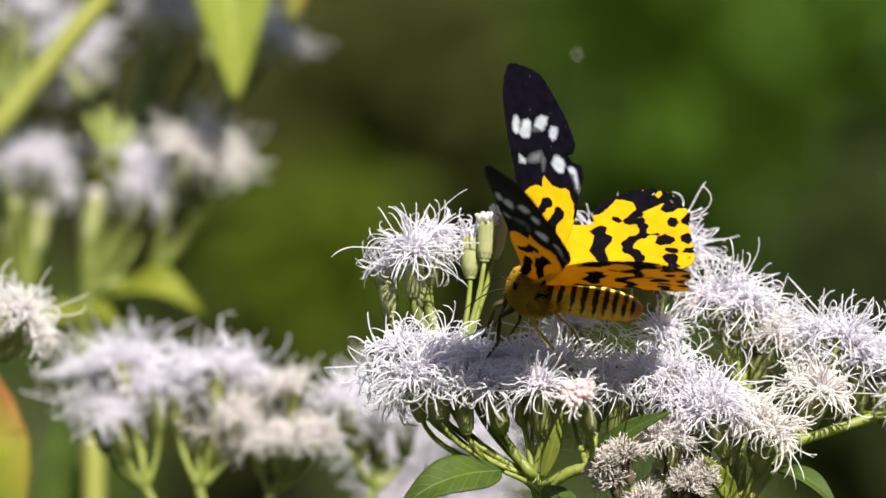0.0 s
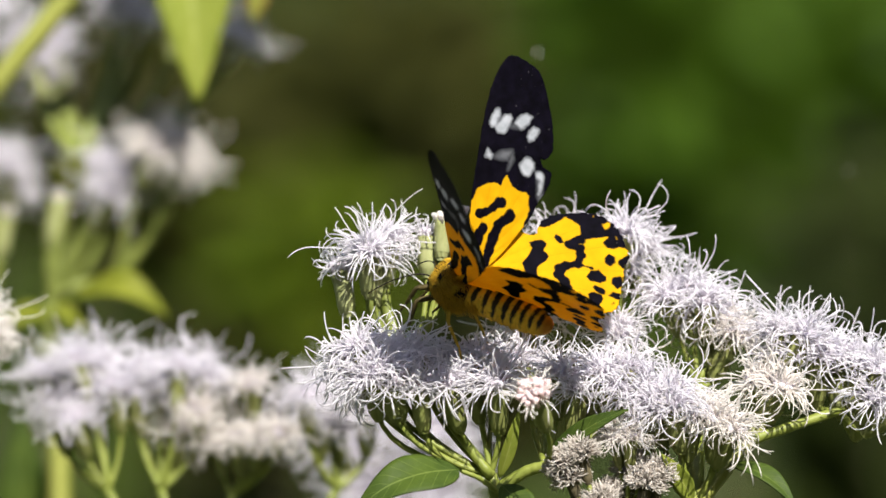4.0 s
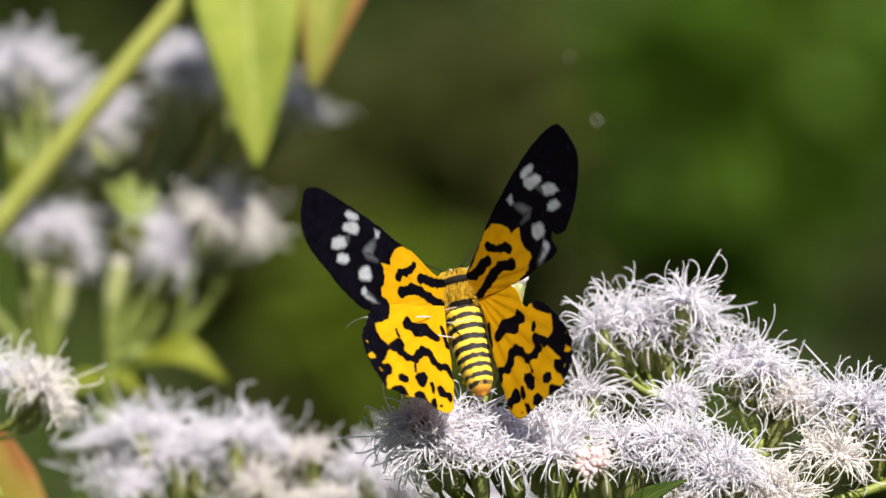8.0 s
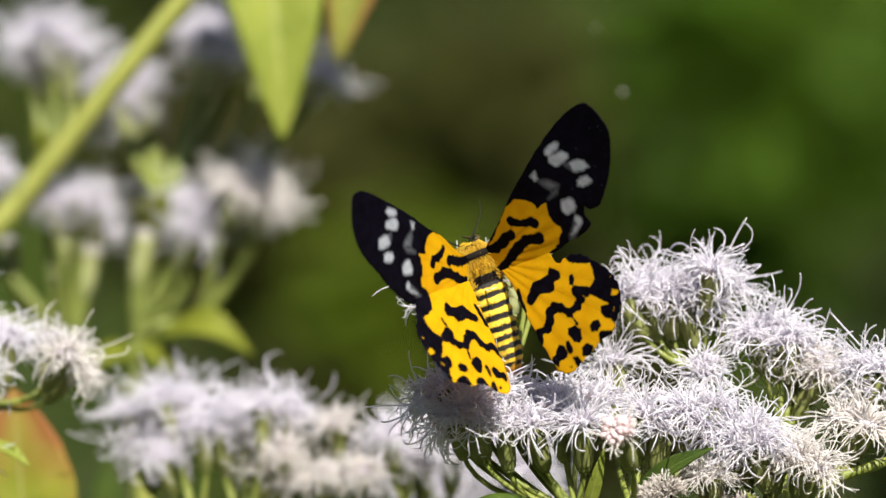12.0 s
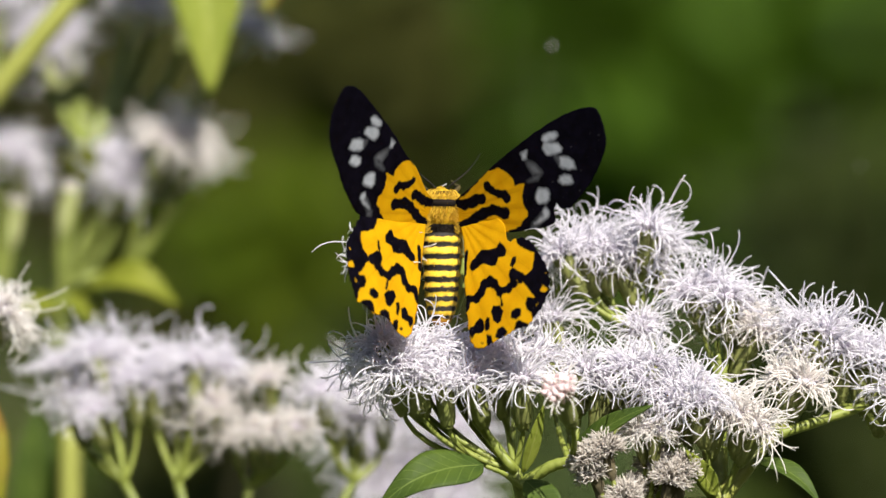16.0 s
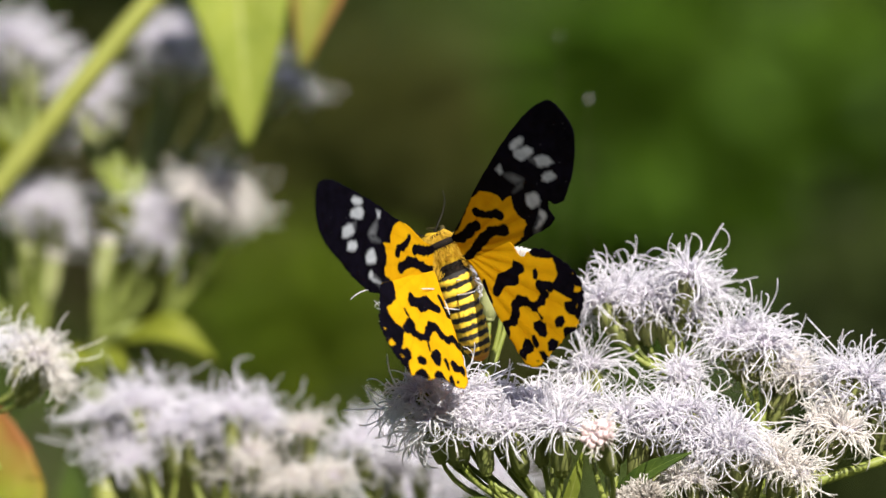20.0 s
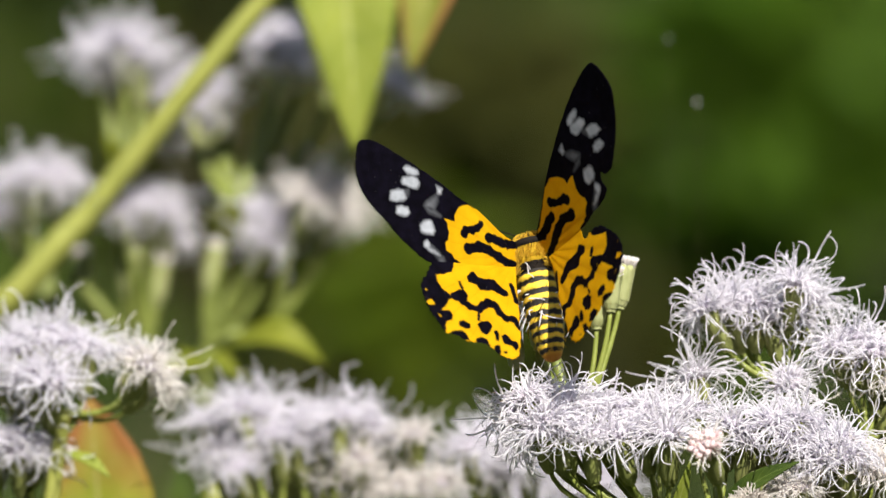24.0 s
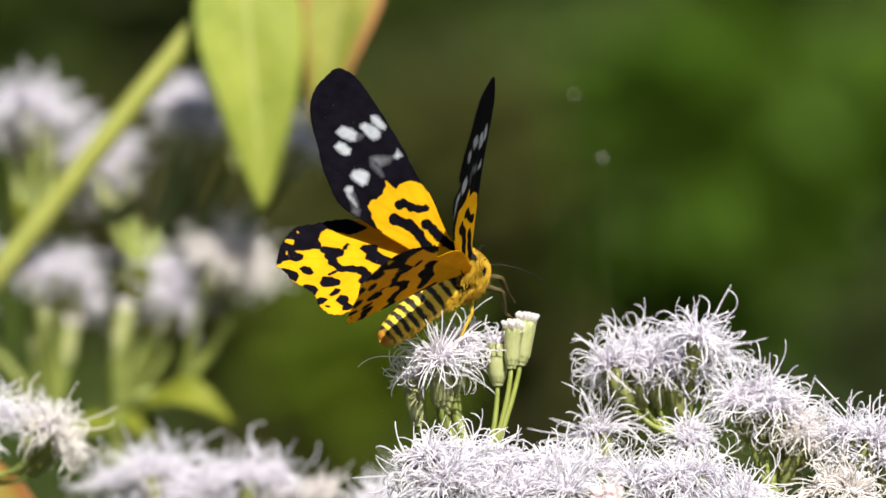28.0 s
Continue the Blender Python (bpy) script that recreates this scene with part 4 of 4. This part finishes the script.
def wing_material():
    m = Mat("wing_scales", 0.62)
    grit = m.math("MULTIPLY", m.math("SUBTRACT", m.noise(900, 3), 0.5), 0.55)
    grit = m.math("ADD", grit, m.math("MULTIPLY", m.math("SUBTRACT", m.noise(340, 2), 0.5), 0.9))

    def inside(name, soft):
        return m.math("SUBTRACT", 0.5, m.math("DIVIDE", m.math("ADD", m.attr(name), grit), soft), True)

    veins = m.math("ABSOLUTE", m.math("SINE", m.math("MULTIPLY", m.attr("fan"), 17.0)))
    line = m.math("LESS_THAN", veins, 0.05)
    yellow = m.ramp(m.noise(240, 5), [(0.3, (0.675, 0.355, 0.004)), (0.7, (0.765, 0.445, 0.006))])
    yellow = m.mix(m.math("MULTIPLY", line, 0.35), yellow, (0.55, 0.24, 0.004))
    black = m.ramp(m.noise(500, 5), [(0.35, (0.0026, 0.0021, 0.0044)), (0.75, (0.0058, 0.0046, 0.0108))])
    scratch = m.math("GREATER_THAN", m.noise(1500, 2), 0.73)
    black = m.mix(m.math("MULTIPLY", scratch, 0.4), black, (0.12, 0.11, 0.13))
    white = m.ramp(m.noise(600, 3), [(0.3, (0.37, 0.39, 0.43)), (0.7, (0.52, 0.54, 0.59))])
    c = m.mix(inside("dark", 0.25), yellow, black)
    c = m.mix(inside("bright", 0.25), c, yellow)
    c = m.mix(m.math("MULTIPLY", inside("faint", 1.2), 0.3), c, white)
    c = m.mix(inside("pale", 0.7), c, white)
    m.color(c).bump(m.math("ADD", m.math("MULTIPLY", veins, 0.6), m.noise(1400, 4)), 0.35, 0.0002)
    m.b.inputs["Specular IOR Level"].default_value = 0.04
    return m.thin(0.42).m


def fuzz_material(name, c1, c2, rough=0.8):
    m = Mat(name, rough)
    m.color(m.ramp(m.noise(700, 4), [(0.3, c1), (0.7, c2)])).bump(m.noise(2600, 4), 0.6, 0.0002)
    m.b.inputs["Specular IOR Level"].default_value = 0.12
    return m.m


def loft(rows, sides=20):
    """A rounded body along y; rows are (y, half width, half height, middle height) in mm."""
    v, f = [], []
    for y, rx, rz, cz in rows:
        for k in range(sides):
            a = 2 * math.pi * k / sides
            v.append(Vector((rx * math.cos(a), y, cz + rz * math.sin(a))) * MM)
    for i in range(len(rows) - 1):
        for k in range(sides):
            a, b = i * sides + k, i * sides + (k + 1) % sides
            f.append((a, b, b + sides, a + sides))
    f.append(tuple(range(sides)))
    f.append(tuple((len(rows) - 1) * sides + k for k in reversed(range(sides))))
    return v, f


def abdomen_material():
    """Yellow rings with dark bands that fade out towards the belly."""
    m = Mat("abdomen_banded", 0.75)
    grit = m.math("MULTIPLY", m.math("SUBTRACT", m.noise(900, 4), 0.5), 0.9)
    band = m.math("SUBTRACT", 0.5, m.math("DIVIDE", m.math("ADD", m.attr("band"), grit), 0.3), True)
    belly = m.math("ADD", m.attr("belly"), m.math("MULTIPLY", grit, 0.3), True)
    c = m.ramp(m.noise(500, 4), [(0.3, (0.80, 0.50, 0.02)), (0.7, (0.90, 0.64, 0.05))])
    c = m.mix(belly, c, (0.84, 0.47, 0.02))
    c = m.mix(m.math("MULTIPLY", m.attr("tail"), 1.0, True), c, (0.42, 0.17, 0.006))
    c = m.mix(band, c, (0.012, 0.009, 0.007))
    m.color(c).bump(m.noise(2400, 4), 0.6, 0.0002)
    return m.m


def hairs(seed, spots, length, r=0.05):
    """Fine fur: spots are (place, direction) pairs in mm."""
    rng = random.Random(seed)
    v, f = [], []
    for p, d in spots:
        p, d = Vector(p), Vector(d).normalized()
        d2 = (d + Vector((rng.gauss(0, .35), rng.gauss(-.3, .35), rng.gauss(0, .35)))).normalized()
        l = length * rng.uniform(0.6, 1.3)
        tube(v, f, [p * MM, (p + d * l * 0.5) * MM, (p + d * l * 0.5 + d2 * l * 0.5) * MM], [r * MM, r * 0.8 * MM, r * 0.2 * MM], 3, False)
    return mesh_of("fur", v, f)


M_WING = wing_material()
M_FUR = fuzz_material("thorax_fur", (0.25, 0.15, 0.010), (0.60, 0.38, 0.02))
M_HAIR = petal_material("fur_hair", (0.54, 0.32, 0.012), (0.72, 0.45, 0.025), 0.3)
M_COLLAR = fuzz_material("collar_dark", (0.006, 0.005, 0.004), (0.016, 0.011, 0.008))
M_EYE = Mat("moth_eye", 0.18).color((0.02, 0.014, 0.010)).m
M_LEG = fuzz_material("moth_leg", (0.03, 0.025, 0.012), (0.10, 0.075, 0.025), 0.6)
M_LEG_HIND = fuzz_material("moth_leg_yellow", (0.36, 0.23, 0.02), (0.62, 0.42, 0.05), 0.7)
M_ANTENNA = fuzz_material("moth_antenna", (0.010, 0.009, 0.008), (0.025, 0.02, 0.016), 0.5)
HINGE = (2.1, 0.0, 1.6)
WAIST = Vector((0, -3, 0)) * MM
CHEST = Matrix.Translation((0, 0.7 * MM, 1.5 * MM))

moth = new("moth", None)
moth.empty_display_size = 0.01
tagged(moth, "black and yellow day-flying moth with white wing spots on the flowers", "moth")

v, f = loft([(-4.6, 0.8, 0.8, -2.7), (-4.2, 2.6, 2.6, -2.6), (-2.8, 3.5, 3.6, -2.7), (-0.8, 3.9, 4.2, -2.8), (1.4, 3.7, 4.0, -2.9),
             (2.8, 2.6, 3.0, -3.3), (3.5, 1.7, 2.0, -3.6), (3.9, 0.7, 0.8, -3.7)])
part("thorax", mesh_of("thorax", v, f), M_FUR, moth, "yellow furry thorax", CHEST)
v, f = loft([(2.7, 0.5, 0.5, -3.6), (3.0, 1.7, 1.6, -3.7), (4.0, 2.15, 2.0, -3.9), (5.1, 1.8, 1.7, -4.1), (5.8, 1.0, 1.0, -4.3), (6.1, 0.3, 0.3, -4.4)], 16)
moth_head = part("head", mesh_of("head", v, f), M_FUR, moth, "", CHEST @ Matrix.Translation((0, -0.8 * MM, -1.9 * MM)) @ Matrix.Scale(0.83, 4))
for sx in (-1, 1):
    v, f = loft([(3.2, 0.15, 0.15, 0), (3.5, 0.75, 0.9, 0), (4.3, 1.0, 1.3, 0), (5.0, 0.75, 0.9, 0), (5.3, 0.15, 0.15, 0)], 12)
    part("eye", mesh_of("eye", [q + Vector((sx * 1.75, 0.2, -3.9)) * MM for q in v], f), M_EYE, moth_head, "dark round eye")
    v, f = [], []
    pts = [Vector((sx * x, y, z)) for x, y, z in ((0.7, 5.2, -3.2), (2.6, 7.0, -2.8), (5.2, 9.0, -4.2), (7.6, 11.4, -7.4), (9.0, 13.2, -11.8))]
    fine = []
    for i in range(4):
        fine += [pts[i].lerp(pts[i + 1], s / 4) for s in range(4)]
    fine.append(pts[-1])
    for _ in range(3):
        fine = [fine[0]] + [(fine[i - 1] + fine[i] * 2 + fine[i + 1]) / 4 for i in range(1, len(fine) - 1)] + [fine[-1]]
    tube(v, f, [q * MM for q in fine], [0.19 * MM - 0.006 * MM * i for i in range(len(fine))], 6)
    part("antenna", mesh_of("antenna", v, f), M_ANTENNA, moth_head, "thin dark antenna")
# dark bands across the collar and the back
for yy, wx, hz, cz, th in ((3.1, 2.3, 2.7, -3.35, 0.45), (1.5, 3.82, 4.15, -2.85, 0.6), (-3.2, 3.4, 3.55, -2.65, 1.25)):
    v, f = [], []
    n = 13
    for i in range(n):
        a = math.pi * (0.08 + 0.84 * i / (n - 1))
        for dy, up in ((-1, 0.0), (-0.5, 0.16), (0.5, 0.16), (1, 0.0)):
            v.append(Vector(((wx + up) * math.cos(a), yy + dy * th * (0.45 + 0.55 * math.sin(a)), cz + (hz + up) * math.sin(a))) * MM)
    for i in range(n - 1):
        for j in range(3):
            b = i * 4 + j
            f.append((b, b + 1, b + 5, b + 4))
    part("dark_band", mesh_of("dark_band", v, f), M_COLLAR, moth, "blackish band of scales", CHEST)
rng = random.Random(5)
spots, dark_spots = [], []
for i in range(3400):
    a = rng.uniform(0, 2 * math.pi)
    y = rng.uniform(-4.4, 3.8)
    k = math.sqrt(max(0.1, 1 - ((y + 0.4) / 5.2) ** 2))
    on_band = math.sin(a) > 0.15 and (abs(y - 1.5) < 0.5 or abs(y + 3.1) < 0.95 )
    if math.sin(a) > 0.15 and not on_band and (0 < y - 1.6 < 0.9 or 0 < y + 2.15 < 1.0):
        continue
    (dark_spots if on_band else spots).append(((3.85 * k * math.cos(a), y, -2.85 + 4.1 * k * math.sin(a)), (math.cos(a), -1.1, math.sin(a))))
# shoulder tufts that cover the wing roots
for i in range(760):
    sx = rng.choice((-1, 1))
    y = rng.uniform(-3.8, 2.6)
    spots.append(((sx * rng.uniform(1.8, 3.8), y, rng.uniform(-0.6, 0.9)), (sx * 1.2, -1.0, rng.uniform(0.0, 0.7))))
for i in range(420):
    sx = rng.choice((-1, 1))
    spots.append(((sx * rng.uniform(2.2, 3.6), rng.uniform(-7.5, -3.0), rng.uniform(-3.6, -1.2)), (sx * 1.3, -1.6, rng.uniform(-0.3, 0.7))))
part("fur", hairs(6, spots, 1.35, 0.05), M_HAIR, moth, "long yellow hairs", CHEST)
part("dark_fur", hairs(9, dark_spots, 0.9, 0.06), M_COLLAR, moth, "blackish hairs", CHEST)
spots = []
for i in range(420):
    a, y = rng.uniform(0, 2 * math.pi), rng.uniform(3.0, 5.7)
    k = math.sqrt(max(0.05, 1 - ((y - 4.2) / 1.8) ** 2))
    if abs(math.cos(a)) > 0.75:
        continue
    spots.append(((2.05 * k * math.cos(a), y, -3.95 + 1.95 * k * math.sin(a)), (math.cos(a), 0.3, math.sin(a))))
part("fur", hairs(7, spots, 0.8, 0.045), M_HAIR, moth_head)

# abdomen, turning at the waist
rows = []
for i in range(45):
    s = i / 44
    r = 3.3 * min(1.0, 0.78 + 2.2 * s) * (1 - 0.3 * s * s) * math.sqrt(max(0.0, 1 - s ** 9)) + 0.1
    r *= 1 + 0.035 * math.cos(2 * math.pi * (s * 8.2))
    rows.append((-17.9 * s + 0.8, r, r * 0.96, -0.3 + 0.1 * s))
v, f = loft(rows, 24)
abdomen_mesh = mesh_of("abdomen", v, f)
ys = np.array([-(q.y / MM - 0.8) / 17.9 for q in v])
zz = np.array([math.sin(2 * math.pi * (i % 24) / 24) for i in range(len(v))])
band = np.full(len(v), 9.0)
for c, w in ((0.035, 1.0), (0.17, 0.42), (0.29, 0.45), (0.405, 0.5), (0.52, 0.5), (0.62, 0.45), (0.715, 0.42), (0.81, 0.42), (0.895, 0.34)):
    band = np.minimum(band, np.abs(ys - c) * 17.9 - w - 0.05 + np.clip(0.45 - zz, 0, 2) * 0.42)
for key, val in (("band", band), ("belly", np.clip(0.15 - zz, 0, 1)), ("tail", np.clip((ys - 0.84) * 9, 0, 1))):
    abdomen_mesh.attributes.new(key, "FLOAT", "POINT").data.foreach_set("value", val.astype(np.float32))
abdomen = part("abdomen", abdomen_mesh, abdomen_material(), moth, "yellow abdomen with dark rings")
spots = []
for i in range(900):
    a, s = rng.uniform(0, 2 * math.pi), rng.uniform(0.02, 0.86)
    row = rows[int(s * 44)]
    if abs(band[int(s * 44) * 24 + int(a / 6.2832 * 24) % 24]) < 0.3 or band[int(s * 44) * 24 + int(a / 6.2832 * 24) % 24] < 0:
        continue
    spots.append(((row[1] * math.cos(a), row[0], row[3] + row[2] * math.sin(a)), (math.cos(a), -2.2, math.sin(a))))
part("fur", hairs(8, spots, 0.9, 0.05), M_HAIR, abdomen)

# legs: three pairs, each of thigh, shin and foot
for sx in (-1, 1):
    for name, mat, pts, r in (
            ("foreleg", M_LEG, ((1.4, 2.2, -5.2), (3.4, 4.2, -6.6), (3.2, 4.4, -11.0), (2.8, 5.2, -15.2)), 0.56),
            ("middle_leg", M_LEG, ((1.8, 0.6, -6.0), (5.2, 2.4, -7.4), (5.0, 1.4, -12.6), (5.8, 2.6, -16.6)), 0.56),
            ("hind_leg", M_LEG_HIND, ((1.8, -1.8, -5.6), (4.0, -4.4, -7.4), (4.2, -8.6, -9.8), (4.6, -11.6, -12.6)), 0.42)):
        v, f = [], []
        c = [Vector((sx * x, y, z)) for x, y, z in pts]
        path, radii = [], []
        for i, (w0, w1) in enumerate(((1.2, 0.85), (0.8, 0.6), (0.5, 0.28))):
            for s in (0.0, 0.15, 0.5, 0.85):
                path.append(c[i].lerp(c[i + 1], s) * MM)
                radii.append(r * (w0 + (w1 - w0) * s) * (0.8 if s == 0 else 1.0) * MM)
        path.append(c[3] * MM)
        radii.append(0.1 * MM)
        tube(v, f, path, radii, 7)
        part(name, mesh_of(name, v, f), mat, moth, "", CHEST)

WINGS = {}
for sx, side in ((-1, "left"), (1, "right")):
    rear = part(side + "_hindwing", wing_mesh("hindwing", HW_LEFT if sx < 0 else HW_RIGHT, sx, HW_MARGIN + HW_BANDS + HW_DOTS, [], [], HW_EYELETS, 0.5, 0.16, 3, 0.0),
              M_WING, moth, "yellow hindwing with black blotches" + (" and a torn edge" if sx > 0 else ""))
    fore = part(side + "_forewing", wing_mesh("forewing", FW_LEFT if sx < 0 else FW_RIGHT, sx, FW_DARK_TIP + FW_BANDS, FW_SPOTS, FW_FAINT, [], 0.7, 0.07, 4),
              M_WING, moth, ("torn " if sx > 0 else "") + "black-tipped yellow forewing with white spots")
    for ob in (fore, rear):
        sol = ob.modifiers.new("thickness", "SOLIDIFY")
        sol.thickness, sol.offset = 0.00009, 0.0
    WINGS[sx] = (fore, rear)


def turn(rx, ry, rz):
    return Euler([radians(a) for a in (rx, ry, rz)]).to_matrix().to_4x4()


# seconds; place in mm; body turn; left and right wing: lift, sweep, twist, then slide, lift and twist of the hindwing; abdomen: bend, swing
FLIGHT = [
    (0, 7.86, -1.81, 4.25, 24.39, -23.5, 65.12, 47.19, -23.88, 12.31, -5.95, 8.09, -35.01, 22.91, 6.81, 34.5, -4.67, -1.27, -36.48, -3.59, 15.52),
    (1, 5.16, 0.05, 6.44, 25.59, -17.7, 55.65, 46.46, -29.91, 17.87, -9.04, 13.09, -38.17, 22.45, 3.46, 34.06, -2.89, -1.74, -29.16, 6.88, 21.55),
    (2, 5.38, 0.69, 6.08, 32.44, -15.56, 54.48, 42.56, -16.62, 24.1, -4.12, 9.28, -41.05, 31.04, -1.8, 31.11, -1.4, -9.74, -31.51, 0.98, 20.68),
    (3, 4.18, -2.33, 4.73, 35.92, -19.99, 57.54, 47.76, -21.2, 16.18, -3.82, 12.06, -36.57, 29.28, 3.57, 32.94, -4.52, -8.02, -32.38, -5.42, 19.2),
    (3.5, 2.2, -0.67, 4.66, 36.22, -20.73, 59.6, 47.76, -21.2, 16.18, -3.82, 12.06, -36.57, 29.28, 3.57, 32.94, -4.52, -8.02, -32.38, -12.7, 4.4),
    (5.5, 3.41, 0.73, 8.93, 74.5, 0.7, 40.9, 38.5, -2.9, 9.8, 5.1, 7.7, -29.1, 30.6, 4.9, 19.5, 0.3, -4.7, 20.7, -26.3, -1.7),
    (6, 0.76, 1.67, 11.31, 80.3, -2.7, 37.1, 37.7, -0.2, 5.6, 8, -10.2, -37.9, 28.8, 6.3, 14.2, 0.1, -12.6, 17.2, -29.8, 2.6),
    (7, -1.32, 1.28, 12.4, 80.3, -6.8, 18.8, 51.5, -2.6, 6.4, 5, -1.9, -32.3, 45, 0.6, -0.3, 1.5, 3.9, -16.3, -24, 6.7),
    (7.5, 0.86, 2.29, 13.38, 82.3, -0.9, 16.9, 52.7, -1.9, 8.3, 3.4, -2.2, -35.2, 45.3, -0.8, -0.4, 1.3, 1, -18.6, -21.5, 6.4),
    (8, -8.3, 5.75, 14.71, 78.9, -13.4, 3.5, 45.8, -4.9, 11.8, 5.5, 1, -25.8, 48.5, -4.1, 7.3, -9.4, 5.5, -15.1, -13.4, -0.8),
    (9, -7.49, 6.91, 14.43, 78.9, -11, 11.9, 43.8, -6.3, 14.9, 3.9, -0.7, -28.6, 51.7, -7.7, 8.8, 0.2, 0.6, -27, -16.5, -3.5),
    (10, -11.29, 4.19, 13.57, 65.9, -22.9, 9.4, 47, -9.6, 11.2, 4, 0, -27.5, 49.4, -5.7, 8.1, -0.1, -0.2, -23, -10.6, -2.3),
    (11, -9.92, 4.38, 12.82, 75.8, -23.2, 13.6, 47.5, -9.5, 17.1, 4.3, -0.5, -30.7, 48.1, -9.1, 9.7, -1.8, 3.6, -18, -10.6, -1.5),
    (12, -9.34, 2.51, 13.94, 85.8, -21.7, 16.3, 42.8, -2, 13.4, 5.1, 0.3, -31.4, 52.8, -3.8, 5.4, 1.1, 1.5, -24.5, 2.6, -2.8),
    (12.5, -5.46, 5.63, 15.08, 88, -0.5, 4.7, 49.5, -3.4, 9.9, 4.4, 0.6, -30.8, 44.8, -0.9, 6.3, 1.3, 2.1, -24.6, -16.4, 1.7),
    (14.5, -1.41, 2.1, 13.33, 97.2, 15.9, 3.2, 51.3, 3, 8.1, 4.6, -0.2, -28, 45.6, -0.8, 3.9, 2, 3.5, -22.3, 1.4, 2.3),
    (15, -1.6, 3.19, 14.22, 95.6, 12.8, 2.3, 50.5, 3.7, 9.5, 5.3, 0.2, -27.7, 44.6, -1.7, 4.4, 2.9, 3.6, -25.2, -5, 3),
    (16, -5.02, 5.74, 15.51, 91.8, 1.4, 5.3, 48.8, 1.2, 10.9, 4.7, -0.8, -29, 47.2, -4, 5.6, 3.5, 5.6, -21.2, -0.8, 1.8),
    (17, -8, 7.14, 16.39, 73.7, -1.5, -1.7, 48.4, -6.6, 11.8, 4.3, 2.1, -27.4, 46.6, -6.2, 10.4, 1.4, 2, -26.8, -11.9, -0.5),
    (18, -7.44, 8.05, 16.89, 75.9, -2.2, 2, 45.5, -4, 12.1, 5, 1, -25.9, 48.3, -6.1, 9.4, 1.1, 1.4, -25.3, -11.1, -0.7),
    (19, -11.86, 3.55, 17.77, 75, -13.2, -6.7, 46.6, -4.7, 12.3, 4.7, 1.7, -30.8, 48.4, 0.6, 9.4, -1.2, -1.7, -28.9, -2.5, -0.4),
    (20, -11.56, 3.69, 16.51, 84, -23.6, 16, 40.5, -1, 18.3, 5.2, 1.7, -29.1, 55.4, -8.2, 6.4, 1.4, 3.4, -20.2, 10.3, -1.8),
    (21, -12.36, 4.53, 16.95, 77.9, -16.6, 3.6, 48.9, -7.3, 13.3, 5.3, -0.1, -30.5, 48.2, -3.6, 9.4, -0.3, 0.6, -23.2, -17.3, 1.1),
    (21.5, -12.04, 4.31, 16.68, 76.7, -15, 7.6, 46.8, -6.8, 15.7, 5.2, 0.1, -30.5, 48.9, -5.4, 11.1, 0.1, 2.3, -23.4, -13.3, -1.6),
    (23.5, -14.25, 5.21, 17.53, 76.1, -17.7, 0.1, 50.4, -8, 10.2, 6.3, 0.7, -25.1, 48.4, -1.5, 11.4, 1.6, -1.3, -26.6, -1.1, 1.7),
    (24, -15.1, 6.78, 18.14, 71.8, -15.2, -3, 48, -5.6, 9.7, 5.5, -0.2, -25.5, 50.7, -1.2, 9.9, -0.8, 1.2, -27.1, 1.7, -2.5),
    (25, -14.72, 7.68, 23.79, 60.1, -9.2, -12.7, 52.7, 3.3, -0.6, 3, -2.8, -26.1, 50.8, 9.6, 2.8, 2.6, 8.3, -10.1, 7.7, -2),
    (26, -14.73, 8.67, 23.87, 56.5, -8.5, -14.3, 57.4, 0.3, 0.3, 4.5, -4.5, -27.5, 48.3, 5.8, 4.8, 3.2, 6.7, -10.4, 2, -1.7),
    (26.5, -12.23, 8.46, 26.87, 54.7, -3.8, -14.1, 54.5, -1.4, 4.4, 6.1, -4.5, -32.1, 46.5, 4.8, 6.2, 7.7, 6.2, -13.7, -5.4, -1.8),
    (27, -8.35, 10.6, 26.4, 25.03, 6.92, -44.9, 45.73, -18.1, 10.27, -0.2, -9.96, -24.82, 61.47, -12.95, 10.85, -6.49, 0.66, -21.72, 21.01, -18.3),
    (28, -9.52, 9.79, 25.95, 46.27, 25.36, -41.1, 44.09, -21.92, 3.42, 1.72, -17.64, -31.42, 73.28, -3.06, 22.96, -9.13, 0.64, -37.25, 3.18, -6.44),
]


def motions():
    body, tail = [], []
    wings = {(sx, k): [] for sx in (-1, 1) for k in (0, 1)}
    for t, x, y, z, rx, ry, rz, l0, l1, l2, l3, l4, l5, r0, r1, r2, r3, r4, r5, b0, b1 in FLIGHT:
        body.append((t, pose(x * MM, y * MM, Z0 + z * MM, rx, ry, rz)))
        bend = turn(b0, 0, b1)
        tail.append((t, Matrix.Translation(WAIST) @ bend))
        for sx, (lift, sweep, twist, slide, drop, roll) in ((-1, (l0, l1, l2, l3, l4, l5)), (1, (r0, r1, r2, r3, r4, r5))):
            hinge = Matrix.Translation(Vector((sx * HINGE[0], HINGE[1], HINGE[2])) * MM)
            blade = turn(0, -sx * lift, 0) @ turn(0, 0, sx * sweep) @ turn(twist, 0, 0)
            wings[sx, 0].append((t, hinge @ blade))
            rear = blade @ turn(0, -sx * drop, 0) @ turn(0, 0, sx * slide) @ turn(roll, 0, 0) @ Matrix.Translation((0, 0, -0.00085))
            wings[sx, 1].append((t, hinge @ rear))
    walk(moth, body)
    walk(abdomen, tail)
    for (sx, k), rows in wings.items():
        walk(WINGS[sx][k], rows)


motions()
